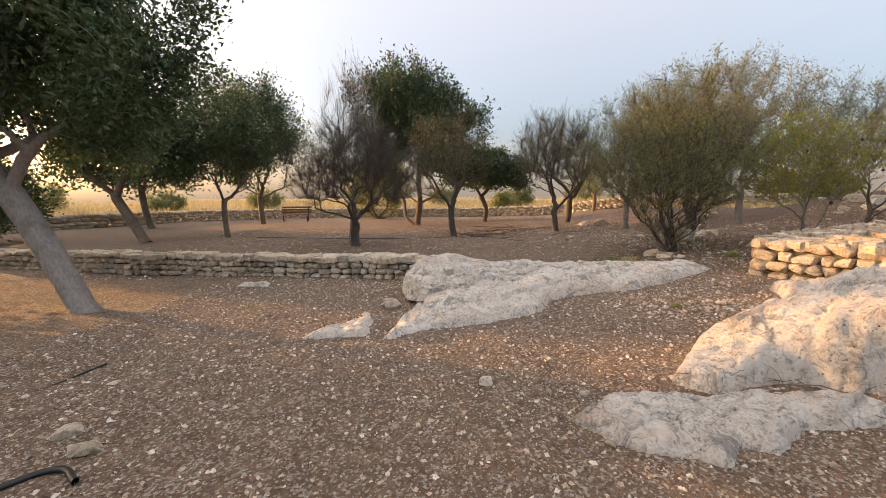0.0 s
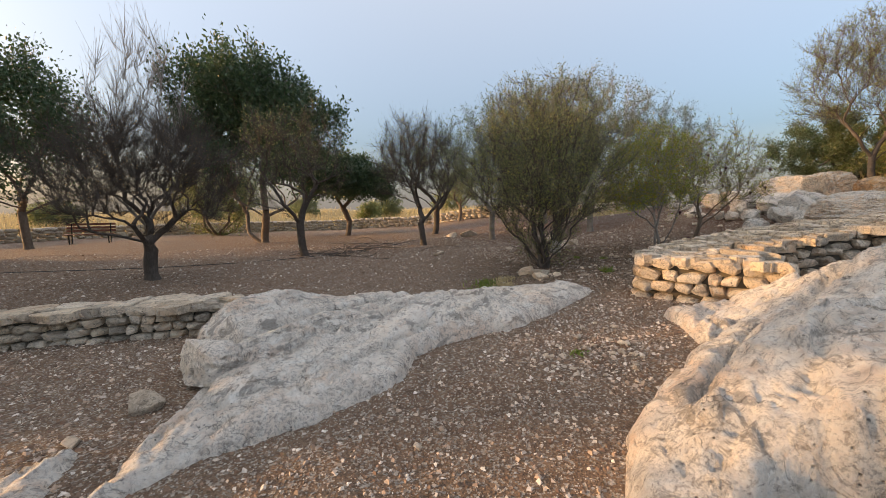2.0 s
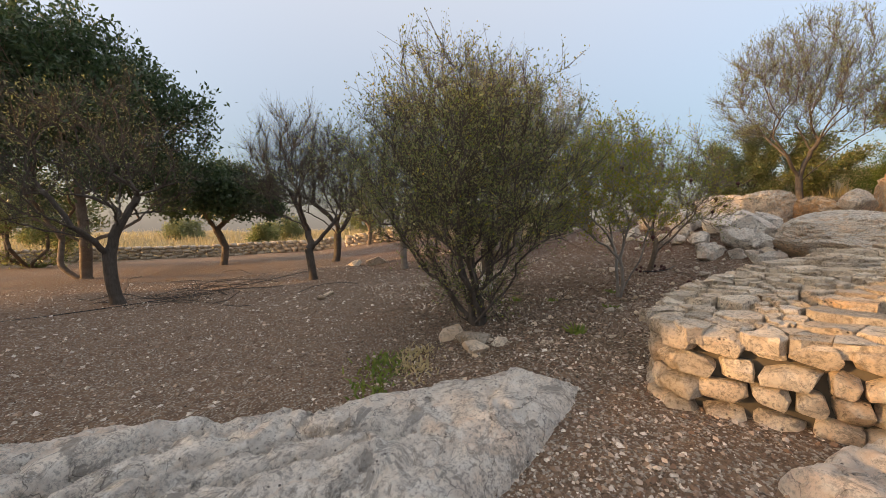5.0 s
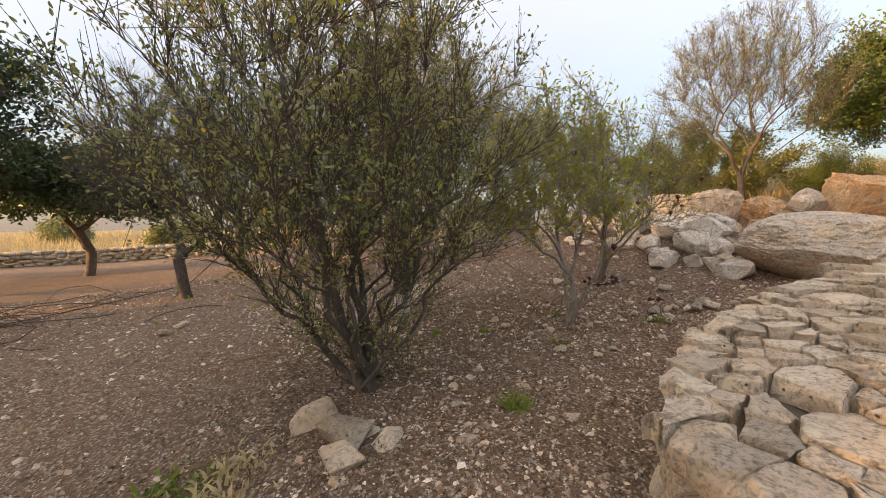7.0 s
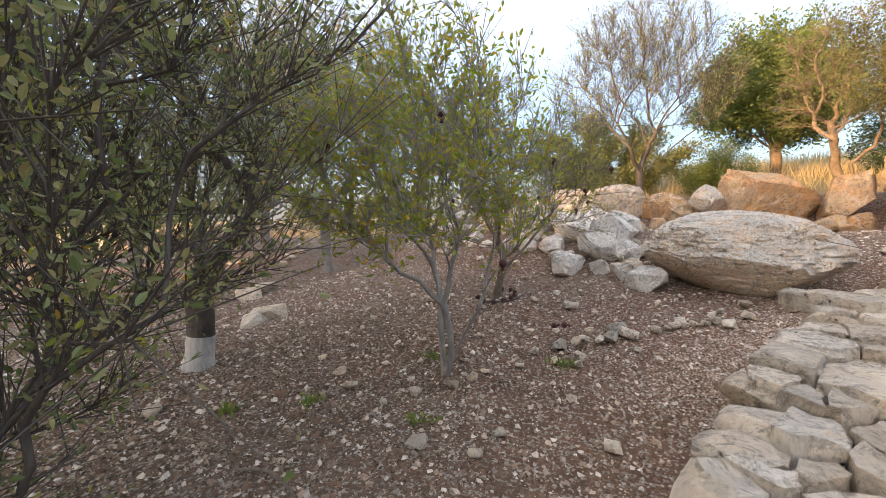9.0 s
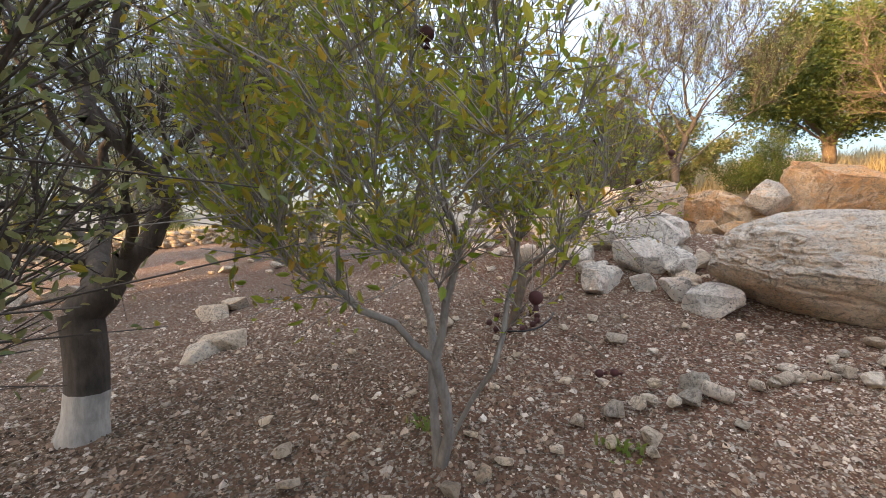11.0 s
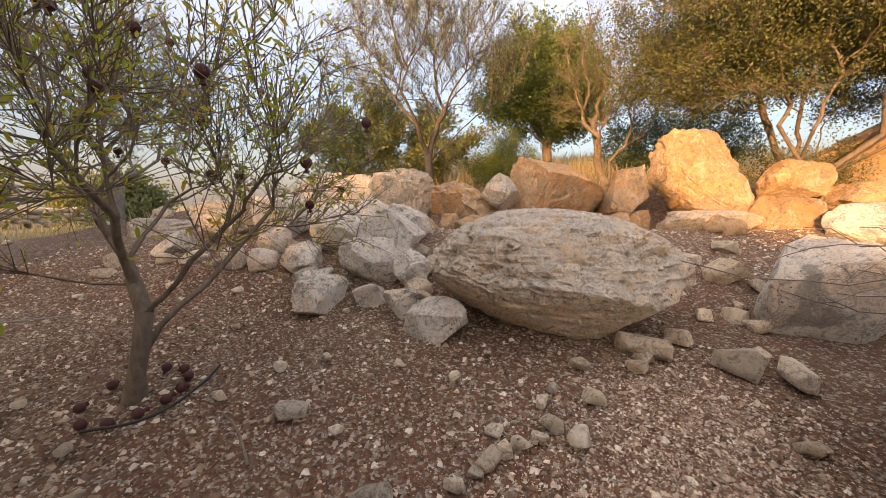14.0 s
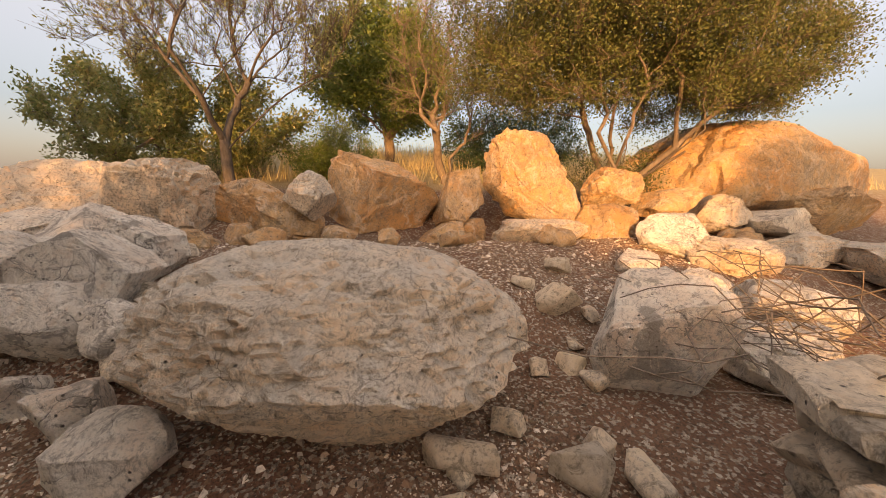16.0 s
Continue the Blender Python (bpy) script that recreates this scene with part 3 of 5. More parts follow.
def paving(parent, outline, top, size, seed, count, drop=0.0):
    """Flat stones fitted over a wall's top, each cut against its neighbours."""
    rng = np.random.RandomState(seed)
    p = np.array(outline)
    lo, hi = p.min(0), p.max(0)
    placed = []
    for _ in range(count * 60):
        q = rng.uniform(lo, hi)
        r = size * rng.choice([0.5, 0.75, 1.0, 1.25, 1.6]) * rng.uniform(0.85, 1.15)
        if all(((q[0] - a) / 1.35) ** 2 + (q[1] - b) ** 2 > (0.44 * (r + s)) ** 2 for a, b, s in placed):
            if inside_distance(outline, np.array([q[0]]), np.array([q[1]]))[0] > 0.1:
                placed.append((q[0], q[1], r))
        if len(placed) >= count:
            break
    placed = [(x / 1.35, y, r) for x, y, r in placed]
    c = np.array(placed)
    for k, (x, y, r) in enumerate(placed):
        ang = np.sort(rng.uniform(0, 2 * math.pi, 9))
        ring = [np.array([math.cos(a), math.sin(a)]) * r * rng.uniform(0.85, 1.3) for a in ang]
        near_by = np.argsort(np.hypot(c[:, 0] - x, c[:, 1] - y))[1:11]
        for j in near_by:
            d = c[j, :2] - (x, y)
            far = np.hypot(*d)
            d = d / far
            edge = far * r / (r + c[j, 2]) - 0.005
            cut = []
            for a, b in zip(ring, ring[1:] + ring[:1]):
                da, db = a @ d - edge, b @ d - edge
                if da <= 0:
                    cut.append(a)
                if da * db < 0:
                    cut.append(a + (b - a) * da / (da - db))
            ring = cut
            if len(ring) < 3:
                break
        if len(ring) < 3:
            continue
        ragged = []
        for a, b in zip(ring, ring[1:] + ring[:1]):
            ragged += [a + rng.normal(size=2) * 0.006, (a + b) / 2 * rng.uniform(0.96, 1.03)]
        ring = np.array(ragged) * np.array([1.35, 1.0])
        n = len(ring)
        tilt = rng.normal(size=2) * 0.035
        tall = rng.uniform(-0.012, 0.012)
        layers = []
        for shrink, z in ((0.99, -0.1), (1.0, -0.012), (0.965, 0.004 + rng.uniform(0, 0.006))):
            e = ring * shrink + (rng.normal(size=ring.shape) * 0.006)
            layers.append(np.c_[e, z + e @ tilt + tall + rng.normal(size=n) * 0.006])
        v = np.concatenate(layers + [np.array([[0, 0, 0.008 + tall]])])
        i = np.arange(n)
        sides = np.concatenate([np.stack([i + n * m, (i + 1) % n + n * m, (i + 1) % n + n * (m + 1), i + n * (m + 1)], 1) for m in (0, 1)])
        lid = np.stack([i + 2 * n, (i + 1) % n + 2 * n, np.full(n, 3 * n)], 1)
        part("cap_stone", mesh_of("cap_stone", v, [sides, lid], WALLSTONE, True, 30), parent, pose(x * 1.35, y, top(x * 1.35, y) - drop))


cap_outline = [(5.58, 4.55), (5.33, 4.98), (5.16, 5.42), (4.95, 5.88), (5.06, 6.07), (5.27, 6.25), (5.65, 6.4), (6.4, 6.55), (7.0, 6.47), (7.6, 6.33), (8.22, 6.11), (8.9, 5.74), (9.55, 5.34), (10.05, 5.0), (10.32, 4.8), (10.32, 4.45),
               (9.35, 4.3), (8.4, 4.78), (7.4, 5.07), (6.3, 5.2), (5.72, 5.1), (5.72, 4.6)]
paving(terrace_wall, cap_outline, BAST_TOP, 0.2, 8, 420)

near_line = [(-12.0, 9.35), (-8.0, 8.75), (-4.7, 8.2), (-2.0, 7.85), (-0.45, 7.7)]
NEAR_TOP = lambda x, y: 0.44 + 0.015 * math.sin(x * 3)
near_wall = wall_core("wall_orchard", [(-12, 9.48), (-8, 8.9), (-4.7, 8.35), (-2, 8.0), (-0.3, 7.85), (-0.3, 8.2), (-2, 8.35), (-4.7, 8.7), (-8, 9.25), (-12, 9.8)], NEAR_TOP, 0.08,
                      "low dry stone retaining wall of grey limestone")
wall_face(near_wall, near_line, lambda x, y: hz(x, y) - 0.04, NEAR_TOP, 0.125, 0.2, 0.24, 13, 0.04, 1)
paving(near_wall, [(-12, 9.4), (-8, 8.8), (-4.7, 8.25), (-2, 7.92), (-0.4, 7.75), (-0.3, 8.22), (-2, 8.4), (-4.7, 8.75), (-8, 9.3), (-12, 9.9)], NEAR_TOP, 0.21, 14, 240)


def far_wall(name, line, tall, label, seed, wide=0.45):
    """A wall too far off to pick its stones apart: one mesh of many stones."""
    rng = np.random.RandomState(seed)
    shape = WALL_SHAPES[0]
    vs, fs, n = [], [], 0
    shapes = []
    for me in WALL_SHAPES[:5]:
        a = np.array([q.co for q in me.vertices])
        b = np.array([list(q.vertices) for q in me.polygons])
        shapes.append((a, b))
    length = on_line(line, 0)[3]
    for k in range(4):
        s = 0.0
        while s < length:
            w = rng.uniform(0.25, 0.6)
            x, y, turn, _ = on_line(line, s + w / 2)
            h = tall / 4
            a, b = shapes[rng.randint(5)]
            c, sn = math.cos(radians(turn)), math.sin(radians(turn))
            q = a * np.array([w * 1.05, wide + rng.uniform(-0.05, 0.05), h * 1.15])
            q = np.stack([q[:, 0] * c - q[:, 1] * sn + x, q[:, 0] * sn + q[:, 1] * c + y, q[:, 2] + hz(x, y) + (k + 0.4) * h + rng.uniform(-0.02, 0.02)], 1)
            vs.append(q)
            fs.append(b + n)
            n += len(a)
            s += w
    return tagged(new(name, mesh_of(name, np.concatenate(vs), np.concatenate(fs), WALLSTONE)), label, "wall", kind="structure")


far_wall("wall_field", [(-19.5, 14.0), (-18.8, 19), (-17.0, 25.5), (-12, 30.5), (-4, 32.5), (3.0, 31.5), (9, 29)], 0.75, "long low dry stone wall between the orchard and the field", 21)
far_wall("wall_field", [(9.6, 28.5), (13, 26.5), (17, 24.5), (23, 23)], 0.7, "low stone wall along the rising field edge", 22)

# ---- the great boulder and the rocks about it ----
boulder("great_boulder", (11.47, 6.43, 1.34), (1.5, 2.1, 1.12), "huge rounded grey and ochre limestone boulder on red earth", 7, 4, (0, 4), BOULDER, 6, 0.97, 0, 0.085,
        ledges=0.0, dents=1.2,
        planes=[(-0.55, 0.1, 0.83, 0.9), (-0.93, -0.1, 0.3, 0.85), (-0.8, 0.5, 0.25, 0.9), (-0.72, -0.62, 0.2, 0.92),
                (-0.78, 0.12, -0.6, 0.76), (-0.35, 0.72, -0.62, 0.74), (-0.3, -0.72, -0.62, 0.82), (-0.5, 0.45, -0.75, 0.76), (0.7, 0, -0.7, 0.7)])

HILL = [  # x, y, z, sizes, turn, ochre
    (14.6, 9.85, 1.95, 1.3, 1.5, 1.15, 10, 0), (14.4, 8.75, 1.95, 1.2, 1.4, 1.15, -12, 0), (14.5, 7.55, 1.85, 1.1, 1.45, 0.95, 5, 1),
    (14.15, 6.95, 2.12, 0.5, 0.7, 0.6, 75, 0), (14.65, 6.05, 2.15, 1.2, 1.5, 1.15, 4, 1), (14.5, 5.03, 2.1, 0.9, 0.85, 0.85, 12, 1),
    (14.6, 4.05, 2.35, 1.1, 1.35, 1.3, -4, 1), (14.1, 4.1, 1.6, 0.7, 1.3, 0.5, 3, 0), (14.2, 5.2, 1.6, 0.6, 1.2, 0.5, 8, 1), (14.25, 3.1, 1.75, 0.8, 1.1, 0.6, 0, 1),
    (14.6, 2.75, 2.25, 0.7, 0.8, 0.65, 15, 1), (14.45, 1.85, 2.05, 0.7, 0.95, 0.5, -10, 1), (14.4, 1.05, 1.9, 0.8, 0.9, 0.6, 20, 0), (16.4, -1.5, 2.45, 3.2, 5.4, 2.4, 8, 1),
    (13.9, -0.55, 1.95, 0.9, 1.5, 0.75, 0, 1), (13.4, 0.9, 1.45, 1.0, 1.3, 0.55, 12, 0), (13.0, 2.2, 1.4, 0.9, 1.0, 0.6, -15, 0), (12.9, 0.0, 1.35, 1.5, 2.0, 0.5, 6, 0),
    (14.0, 11.2, 1.6, 1.1, 1.3, 1.0, 25, 0), (13.7, 12.6, 1.35, 1.0, 1.2, 0.8, -20, 0), (13.9, 10.4, 1.4, 0.9, 0.9, 0.7, 40, 0), (13.8, 8.2, 1.5, 0.7, 1.0, 0.55, -5, 1), (13.9, 9.3, 1.45, 0.7, 0.9, 0.6, 14, 1)]
for k, (x, y, z, a, b, c, turn, ochre) in enumerate(HILL):
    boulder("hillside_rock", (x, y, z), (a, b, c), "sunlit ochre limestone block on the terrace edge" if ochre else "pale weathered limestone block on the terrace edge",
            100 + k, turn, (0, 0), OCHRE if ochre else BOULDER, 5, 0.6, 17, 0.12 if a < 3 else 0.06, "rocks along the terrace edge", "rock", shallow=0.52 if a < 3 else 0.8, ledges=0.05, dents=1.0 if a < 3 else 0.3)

NEAR_ROCKS = [  # x, y, sizes, turn
    (11.5, 8.6, 0.5, 0.48, 0.38, 10), (11.43, 7.73, 0.3, 0.38, 0.32, 40), (11.1, 7.4, 0.4, 0.52, 0.36, 15), (12.0, 8.28, 0.5, 0.66, 0.52, -8), (12.3, 8.12, 0.5, 0.76, 0.74, 8), (12.0, 7.8, 0.42, 0.46, 0.42, 30),
    (12.05, 9.1, 0.4, 0.42, 0.38, 5), (12.0, 9.5, 0.3, 0.28, 0.3, -20), (13.5, 9.4, 0.6, 0.78, 0.5, 12), (11.62, 8.13, 0.25, 0.37, 0.26, 60), (12.0, 9.85, 0.3, 0.32, 0.3, 0), (11.72, 8.75, 0.3, 0.36, 0.3, 25),
    (12.6, 8.9, 0.6, 0.7, 0.6, 30), (12.9, 8.2, 0.6, 0.7, 0.6, -10), (13.0, 9.9, 0.7, 0.8, 0.7, -30), (12.9, 10.7, 0.6, 0.7, 0.6, 12), (12.3, 10.9, 0.4, 0.5, 0.35, 70), (13.2, 8.7, 0.6, 0.7, 0.6, 50), (12.5, 9.7, 0.4, 0.5, 0.4, 20),
    (11.4, 4.46, 0.8, 0.86, 0.92, 8), (13.45, 2.6, 0.7, 0.85, 0.58, -15), (14.15, 0.2, 0.8, 1.15, 0.55, 6), (12.4, 3.2, 0.6, 0.7, 0.4, 35), (11.3, 3.6, 0.6, 0.7, 0.5, 10), (12.9, 3.5, 0.4, 0.5, 0.3, 0), (11.9, 2.8, 0.9, 0.9, 0.6, 22)]
for k, (x, y, a, b, c, turn) in enumerate(NEAR_ROCKS):
    boulder("limestone_rock", (x, y, hz(x, y) + c * 0.32), (a, b, c), "pale angular limestone rock half sunk in red earth", 140 + k, turn, (0, 0), ROCK, 4, 0.6, 15, 0.09, "rocks round the great boulder", "rock", shallow=0.48, ledges=0.05)


# ---- trees ----
def grow(seed, fork, crown, radii, tips, trunk, stems=1, seg=0.16, lift=0.25, wander=0.05, spread=0.15, low_cut=-0.85, hug=0.3, cone=0.0):
    """A branching skeleton that reaches tips scattered in a crown: places, parents, thickness, tips beyond."""
    rng = np.random.RandomState(seed)
    pos, par, fixed = [np.zeros(3)], [-1], [True]
    fork, crown, radii = np.array(fork, float), np.array(crown, float), np.array(radii, float)
    starts = []
    for s in range(stems):
        off = np.zeros(3) if stems == 1 else np.r_[rng.normal(size=2) * spread, 0]
        goal = fork + (np.zeros(3) if stems == 1 else np.r_[rng.normal(size=2) * spread * 2.5, rng.uniform(-0.2, 0.2) * fork[2]])
        last = 0
        n = max(3, int(fork[2] / seg))
        for i in range(1, n + 1):
            u = i / n
            bend = math.sin(u * math.pi) * wander * 0.8
            p = off * min(1, u * 3) * (1 - u) + goal * u + np.array([bend * math.cos(s * 2.1 + seed), bend * math.sin(s * 2.1 + seed), 0])
            p[2] = goal[2] * u
            pos.append(p)
            par.append(last)
            fixed.append(u < 0.75)
            last = len(pos) - 1
    d = rng.normal(size=(tips * 4, 3))
    d /= np.linalg.norm(d, axis=1)[:, None]
    d = d[d[:, 2] > low_cut][:tips]
    r = rng.uniform(0, 1, len(d)) ** 0.4
    bumpy = 1 + 0.16 * np.sin(d[:, 0] * 5 + seed) * np.sin(d[:, 1] * 4 + d[:, 2] * 5 + seed * 2)
    goals = crown + d * (r * bumpy)[:, None] * radii
    if cone:    # narrow below, wide above
        goals[:, :2] *= (1 - cone + cone * s01(0.3, crown[2] * 1.1, goals[:, 2]))[:, None]
    goals = goals[np.argsort(np.linalg.norm(goals - fork, axis=1))]
    cap = len(pos) + len(goals) * 14
    P = np.zeros((cap, 3))
    P[:len(pos)] = pos
    far = np.zeros(cap)
    ok = np.zeros(cap, bool)
    for i in range(len(pos)):
        far[i] = 0 if par[i] < 0 else far[par[i]] + np.linalg.norm(P[i] - P[par[i]])
        ok[i] = not fixed[i]
    n = len(pos)
    for g in goals:
        near_d = np.linalg.norm(P[:n] - g, axis=1)
        cost = np.where(ok[:n], near_d + hug * far[:n], 1e9)
        a = int(np.argmin(cost))
        length = near_d[a]
        if length < 0.04:
            continue
        steps = int(min(12, max(1, round(length / seg))))
        ctrl = P[a] * 0.5 + g * 0.5 + np.array([0, 0, lift * length * rng.uniform(-0.2, 0.7)]) + rng.normal(size=3) * wander * length
        last, start = a, P[a].copy()
        for i in range(1, steps + 1):
            u = i / steps
            if n >= cap:
                break
            P[n] = start * (1 - u) ** 2 + ctrl * 2 * u * (1 - u) + g * u * u + rng.normal(size=3) * 0.012
            par.append(last)
            far[n] = far[last] + np.linalg.norm(P[n] - P[last])
            ok[n] = True
            last = n
            n += 1
    P, par = P[:n], np.array(par[:n])
    count = np.zeros(n)
    kids = np.zeros(n, int)
    for i in range(1, n):
        kids[par[i]] += 1
    count[kids == 0] = 1
    for i in range(n - 1, 0, -1):
        count[par[i]] += count[i]
    thick = np.maximum(0.003, trunk * (count / count[0]) ** 0.62)
    thick[0] = trunk * 1.3
    return P, par, thick, count


def tubes(a, b, ra, rb, sides):
    """Round limbs between pairs of places."""
    d = b - a
    d /= np.linalg.norm(d, axis=1)[:, None] + 1e-9
    up = np.where(np.abs(d[:, 2:3]) < 0.9, np.array([[0, 0, 1.0]]), np.array([[1.0, 0, 0]]))
    u = np.cross(d, up)
    u /= np.linalg.norm(u, axis=1)[:, None]
    w = np.cross(d, u)
    ang = np.arange(sides) * 2 * math.pi / sides
    ring = u[:, None] * np.cos(ang)[None, :, None] + w[:, None] * np.sin(ang)[None, :, None]
    lo = a[:, None] + ring * ra[:, None, None]
    hi = b[:, None] + ring * rb[:, None, None]
    v = np.concatenate([lo, hi], 1).reshape(-1, 3)
    k = np.arange(sides)
    quad = np.stack([k, (k + 1) % sides, sides + (k + 1) % sides, sides + k], 1)
    f = (quad[None] + (np.arange(len(a)) * 2 * sides)[:, None, None]).reshape(-1, 4)
    return v, f


def wood_mesh(name, P, par, thick, material, extra=None):
    i = np.arange(1, len(P))
    a, b, ra, rb = P[par[i]], P[i], np.minimum(thick[par[i]], thick[i] * 1.5), thick[i]
    vs, fs, n = [], [], 0
    for lo, hi, sides in ((0, 0.012, 3), (0.012, 0.03, 5), (0.03, 9, 9)):
        k = (rb >= lo) & (rb < hi)
        if k.any():
            over = (b[k] - a[k]) * 0.04
            v, f = tubes(a[k] - over, b[k] + over, ra[k], rb[k], sides)
            vs.append(v)
            fs.append(f + n)
            n += len(v)
    if extra is not None:
        v, f = tubes(*extra, 3)
        vs.append(v)
        fs.append(f + n)
    return mesh_of(name, np.concatenate(vs), np.concatenate(fs), material)


def leaves_mesh(name, rng, at, way, size, ratio, material, droop=0.0, rounded=False):
    """Small folded blades at the places given."""
    n = len(at)
    d = way + rng.normal(size=(n, 3)) * 0.75
    d[:, 2] -= droop
    d /= np.linalg.norm(d, axis=1)[:, None]
    s = np.cross(d, rng.normal(size=(n, 3)))
    s /= np.linalg.norm(s, axis=1)[:, None] + 1e-9
    up = np.cross(s, d)
    L = size * rng.uniform(0.6, 1.3, (n, 1))
    W = L * ratio * 0.5
    if rounded:
        lift = up * W * 0.3
        v = np.stack([at, at + d * L * 0.3 + s * W * 0.85 + lift, at + d * L * 0.68 + s * W * 0.8 + lift * 0.6, at + d * L - up * W * 0.3,
                      at + d * L * 0.68 - s * W * 0.8 + lift * 0.6, at + d * L * 0.3 - s * W * 0.85 + lift], 1).reshape(-1, 3)
        f = (np.array([[0, 1, 2], [0, 2, 3], [0, 3, 4], [0, 4, 5]])[None] + (np.arange(n) * 6)[:, None, None]).reshape(-1, 3)
        return mesh_of(name, v, f, material, False)
    v = np.stack([at, at + d * L * 0.5 + s * W + up * W * 0.35, at + d * L, at + d * L * 0.5 - s * W + up * W * 0.35], 1).reshape(-1, 3)
    f = (np.array([[0, 1, 2], [0, 2, 3]])[None] + (np.arange(n) * 4)[:, None, None]).reshape(-1, 3)
    return mesh_of(name, v, f, material, False)


def tree(name, x, y, seed, fork, crown, radii, tips, trunk, label, category="tree", bark=None, leaf=None, leaves=0, size=0.06, ratio=0.4, droop=0.0,
         twigs=0, twig=0.25, stems=1, seg=0.16, lift=0.25, wander=0.05, spread=0.15, low_cut=-0.85, hug=0.45, group="", z=None, wash=0.0, scatter=0.08, thin=6, fruits=0, leaf2=None, twig_up=0.4, cone=0.0):
    """A tree: trunk with limbs, fine twigs, a crown of single leaves, fruit where it has any."""
    rng = np.random.RandomState(seed + 7)
    z = hz(x, y) if z is None else z
    root = thing(name, x, y, z - (0.1 if trunk > 0.16 else 0.03), label, category, group)
    P, par, thick, count = grow(seed, fork, crown, radii, tips, trunk, stems, seg, lift, wander, spread, low_cut, hug, cone)
    fine = np.where((count <= thin) & (par >= 0))[0]
    extra = None
    if twigs:
        k = fine[rng.randint(len(fine), size=twigs)]
        a = P[par[k]] + (P[k] - P[par[k]]) * rng.uniform(0, 1, (twigs, 1))
        out = P[k] - P[par[k]]
        out /= np.linalg.norm(out, axis=1)[:, None] + 1e-9
        w = out + rng.normal(size=(twigs, 3)) * 0.6 + np.array([0, 0, twig_up])
        w /= np.linalg.norm(w, axis=1)[:, None]
        b = a + w * twig * rng.uniform(0.4, 1.4, (twigs, 1))
        extra = (a, b, np.full(twigs, 0.0035), np.full(twigs, 0.0015))
    if wash:
        low = P[:, 2] < wash
        body = low & (thick > 0.03)
        i = np.where(body & (par >= 0))[0]
        v, f = tubes(P[par[i]], P[i] + (P[i] - P[par[i]]) * 0.05, np.minimum(thick[par[i]], thick[i] * 1.4) + 0.004, thick[i] + 0.004, 9)
        part("limewash", mesh_of("limewash", v, f, LIME_WASH), root, None, "flaking white limewash on the trunk")
    part("trunk", wood_mesh("trunk", P, par, thick, bark or BARK, extra), root)
    if leaves:
        def crown_part(title, n, mat, sz):
            if extra is not None and twigs > 0:
                j = rng.randint(len(extra[0]), size=n)
                at = extra[0][j] + (extra[1][j] - extra[0][j]) * rng.uniform(0.15, 1.05, (n, 1))
                w = extra[1][j] - extra[0][j]
            else:
                k = fine[rng.randint(len(fine), size=n)]
                at = P[par[k]] + (P[k] - P[par[k]]) * rng.uniform(0, 1.1, (n, 1))
                w = P[k] - P[par[k]]
            w = w / (np.linalg.norm(w, axis=1)[:, None] + 1e-9)
            at = at + rng.normal(size=(n, 3)) * scatter
            part(title, leaves_mesh(title, rng, at, w * 0.7, sz, ratio, mat, droop, size < 0.065 and leaves < 50000), root)
        crown_part("crown", leaves, leaf, size)
        if leaf2:
            crown_part("yellowed_leaves", int(leaves * 0.05), leaf2, size)
    for k in range(fruits):
        j = fine[rng.randint(len(fine))]
        fm = boulder_free_fruit()
        part("fruit", fm, root, pose(*(P[j] + np.array([0, 0, -0.035])), 0, 0, rng.uniform(0, 360)))
    return root


FRUIT_MESH = []


def boulder_free_fruit():
    """A dried pomegranate with its little crown."""
    if not FRUIT_MESH:
        bm = bmesh.new()
        bmesh.ops.create_uvsphere(bm, u_segments=12, v_segments=8, radius=0.031)
        for q in bm.verts:
            if q.co.z < -0.03:
                q.co.z -= 0.004
        r = bmesh.ops.create_cone(bm, cap_ends=False, segments=6, radius1=0.016, radius2=0.008, depth=0.022, matrix=Matrix.Translation((0, 0, -0.043)))
        me = bpy.data.meshes.new("fruit")
        bm.to_mesh(me)
        bm.free()
        for q in me.polygons:
            q.use_smooth = True
        me.materials.append(FRUIT)
        FRUIT_MESH.append(me)
    return FRUIT_MESH[0]


# carobs and other leafy trees of the orchard
tree("carob_tree", -5.3, 5.6, 1, (-1.3, 0.1, 2.35), (-1.9, 0.7, 4.2), (3.5, 2.3, 2.3), 520, 0.17, "tall dark green carob tree with a leaning grey trunk", bark=BARK_GREY, leaf=CAROB, leaves=75000, size=0.1, ratio=0.5, scatter=0.17, low_cut=-0.85)
tree("carob_tree", -9.9, 12.9, 2, (-1.2, 0.3, 1.7), (-0.8, 0.8, 3.4), (2.6, 1.7, 1.7), 240, 0.15, "dark green carob tree with forked leaning trunk", leaf=CAROB, leaves=30000, size=0.13, ratio=0.5, scatter=0.2, low_cut=-0.7, hug=0.3)
tree("carob_tree", -15.0, 20.0, 3, (-0.3, 0, 1.6), (-0.2, 0, 3.6), (3.0, 2.6, 2.0), 160, 0.15, "dark carob tree near the field wall", leaf=CAROB, leaves=16000, size=0.18, ratio=0.5, scatter=0.25, low_cut=-0.7)
tree("orchard_tree", -8.2, 14.8, 4, (-0.1, 0.1, 1.4), (0.1, 0.2, 3.5), (1.5, 1.5, 2.1), 180, 0.1, "slim dark green tree with a reddish trunk", leaf=CAROB, leaves=15000, size=0.13, ratio=0.45, scatter=0.15, twigs=1500, twig=0.5, twig_up=0.9, low_cut=-0.8)
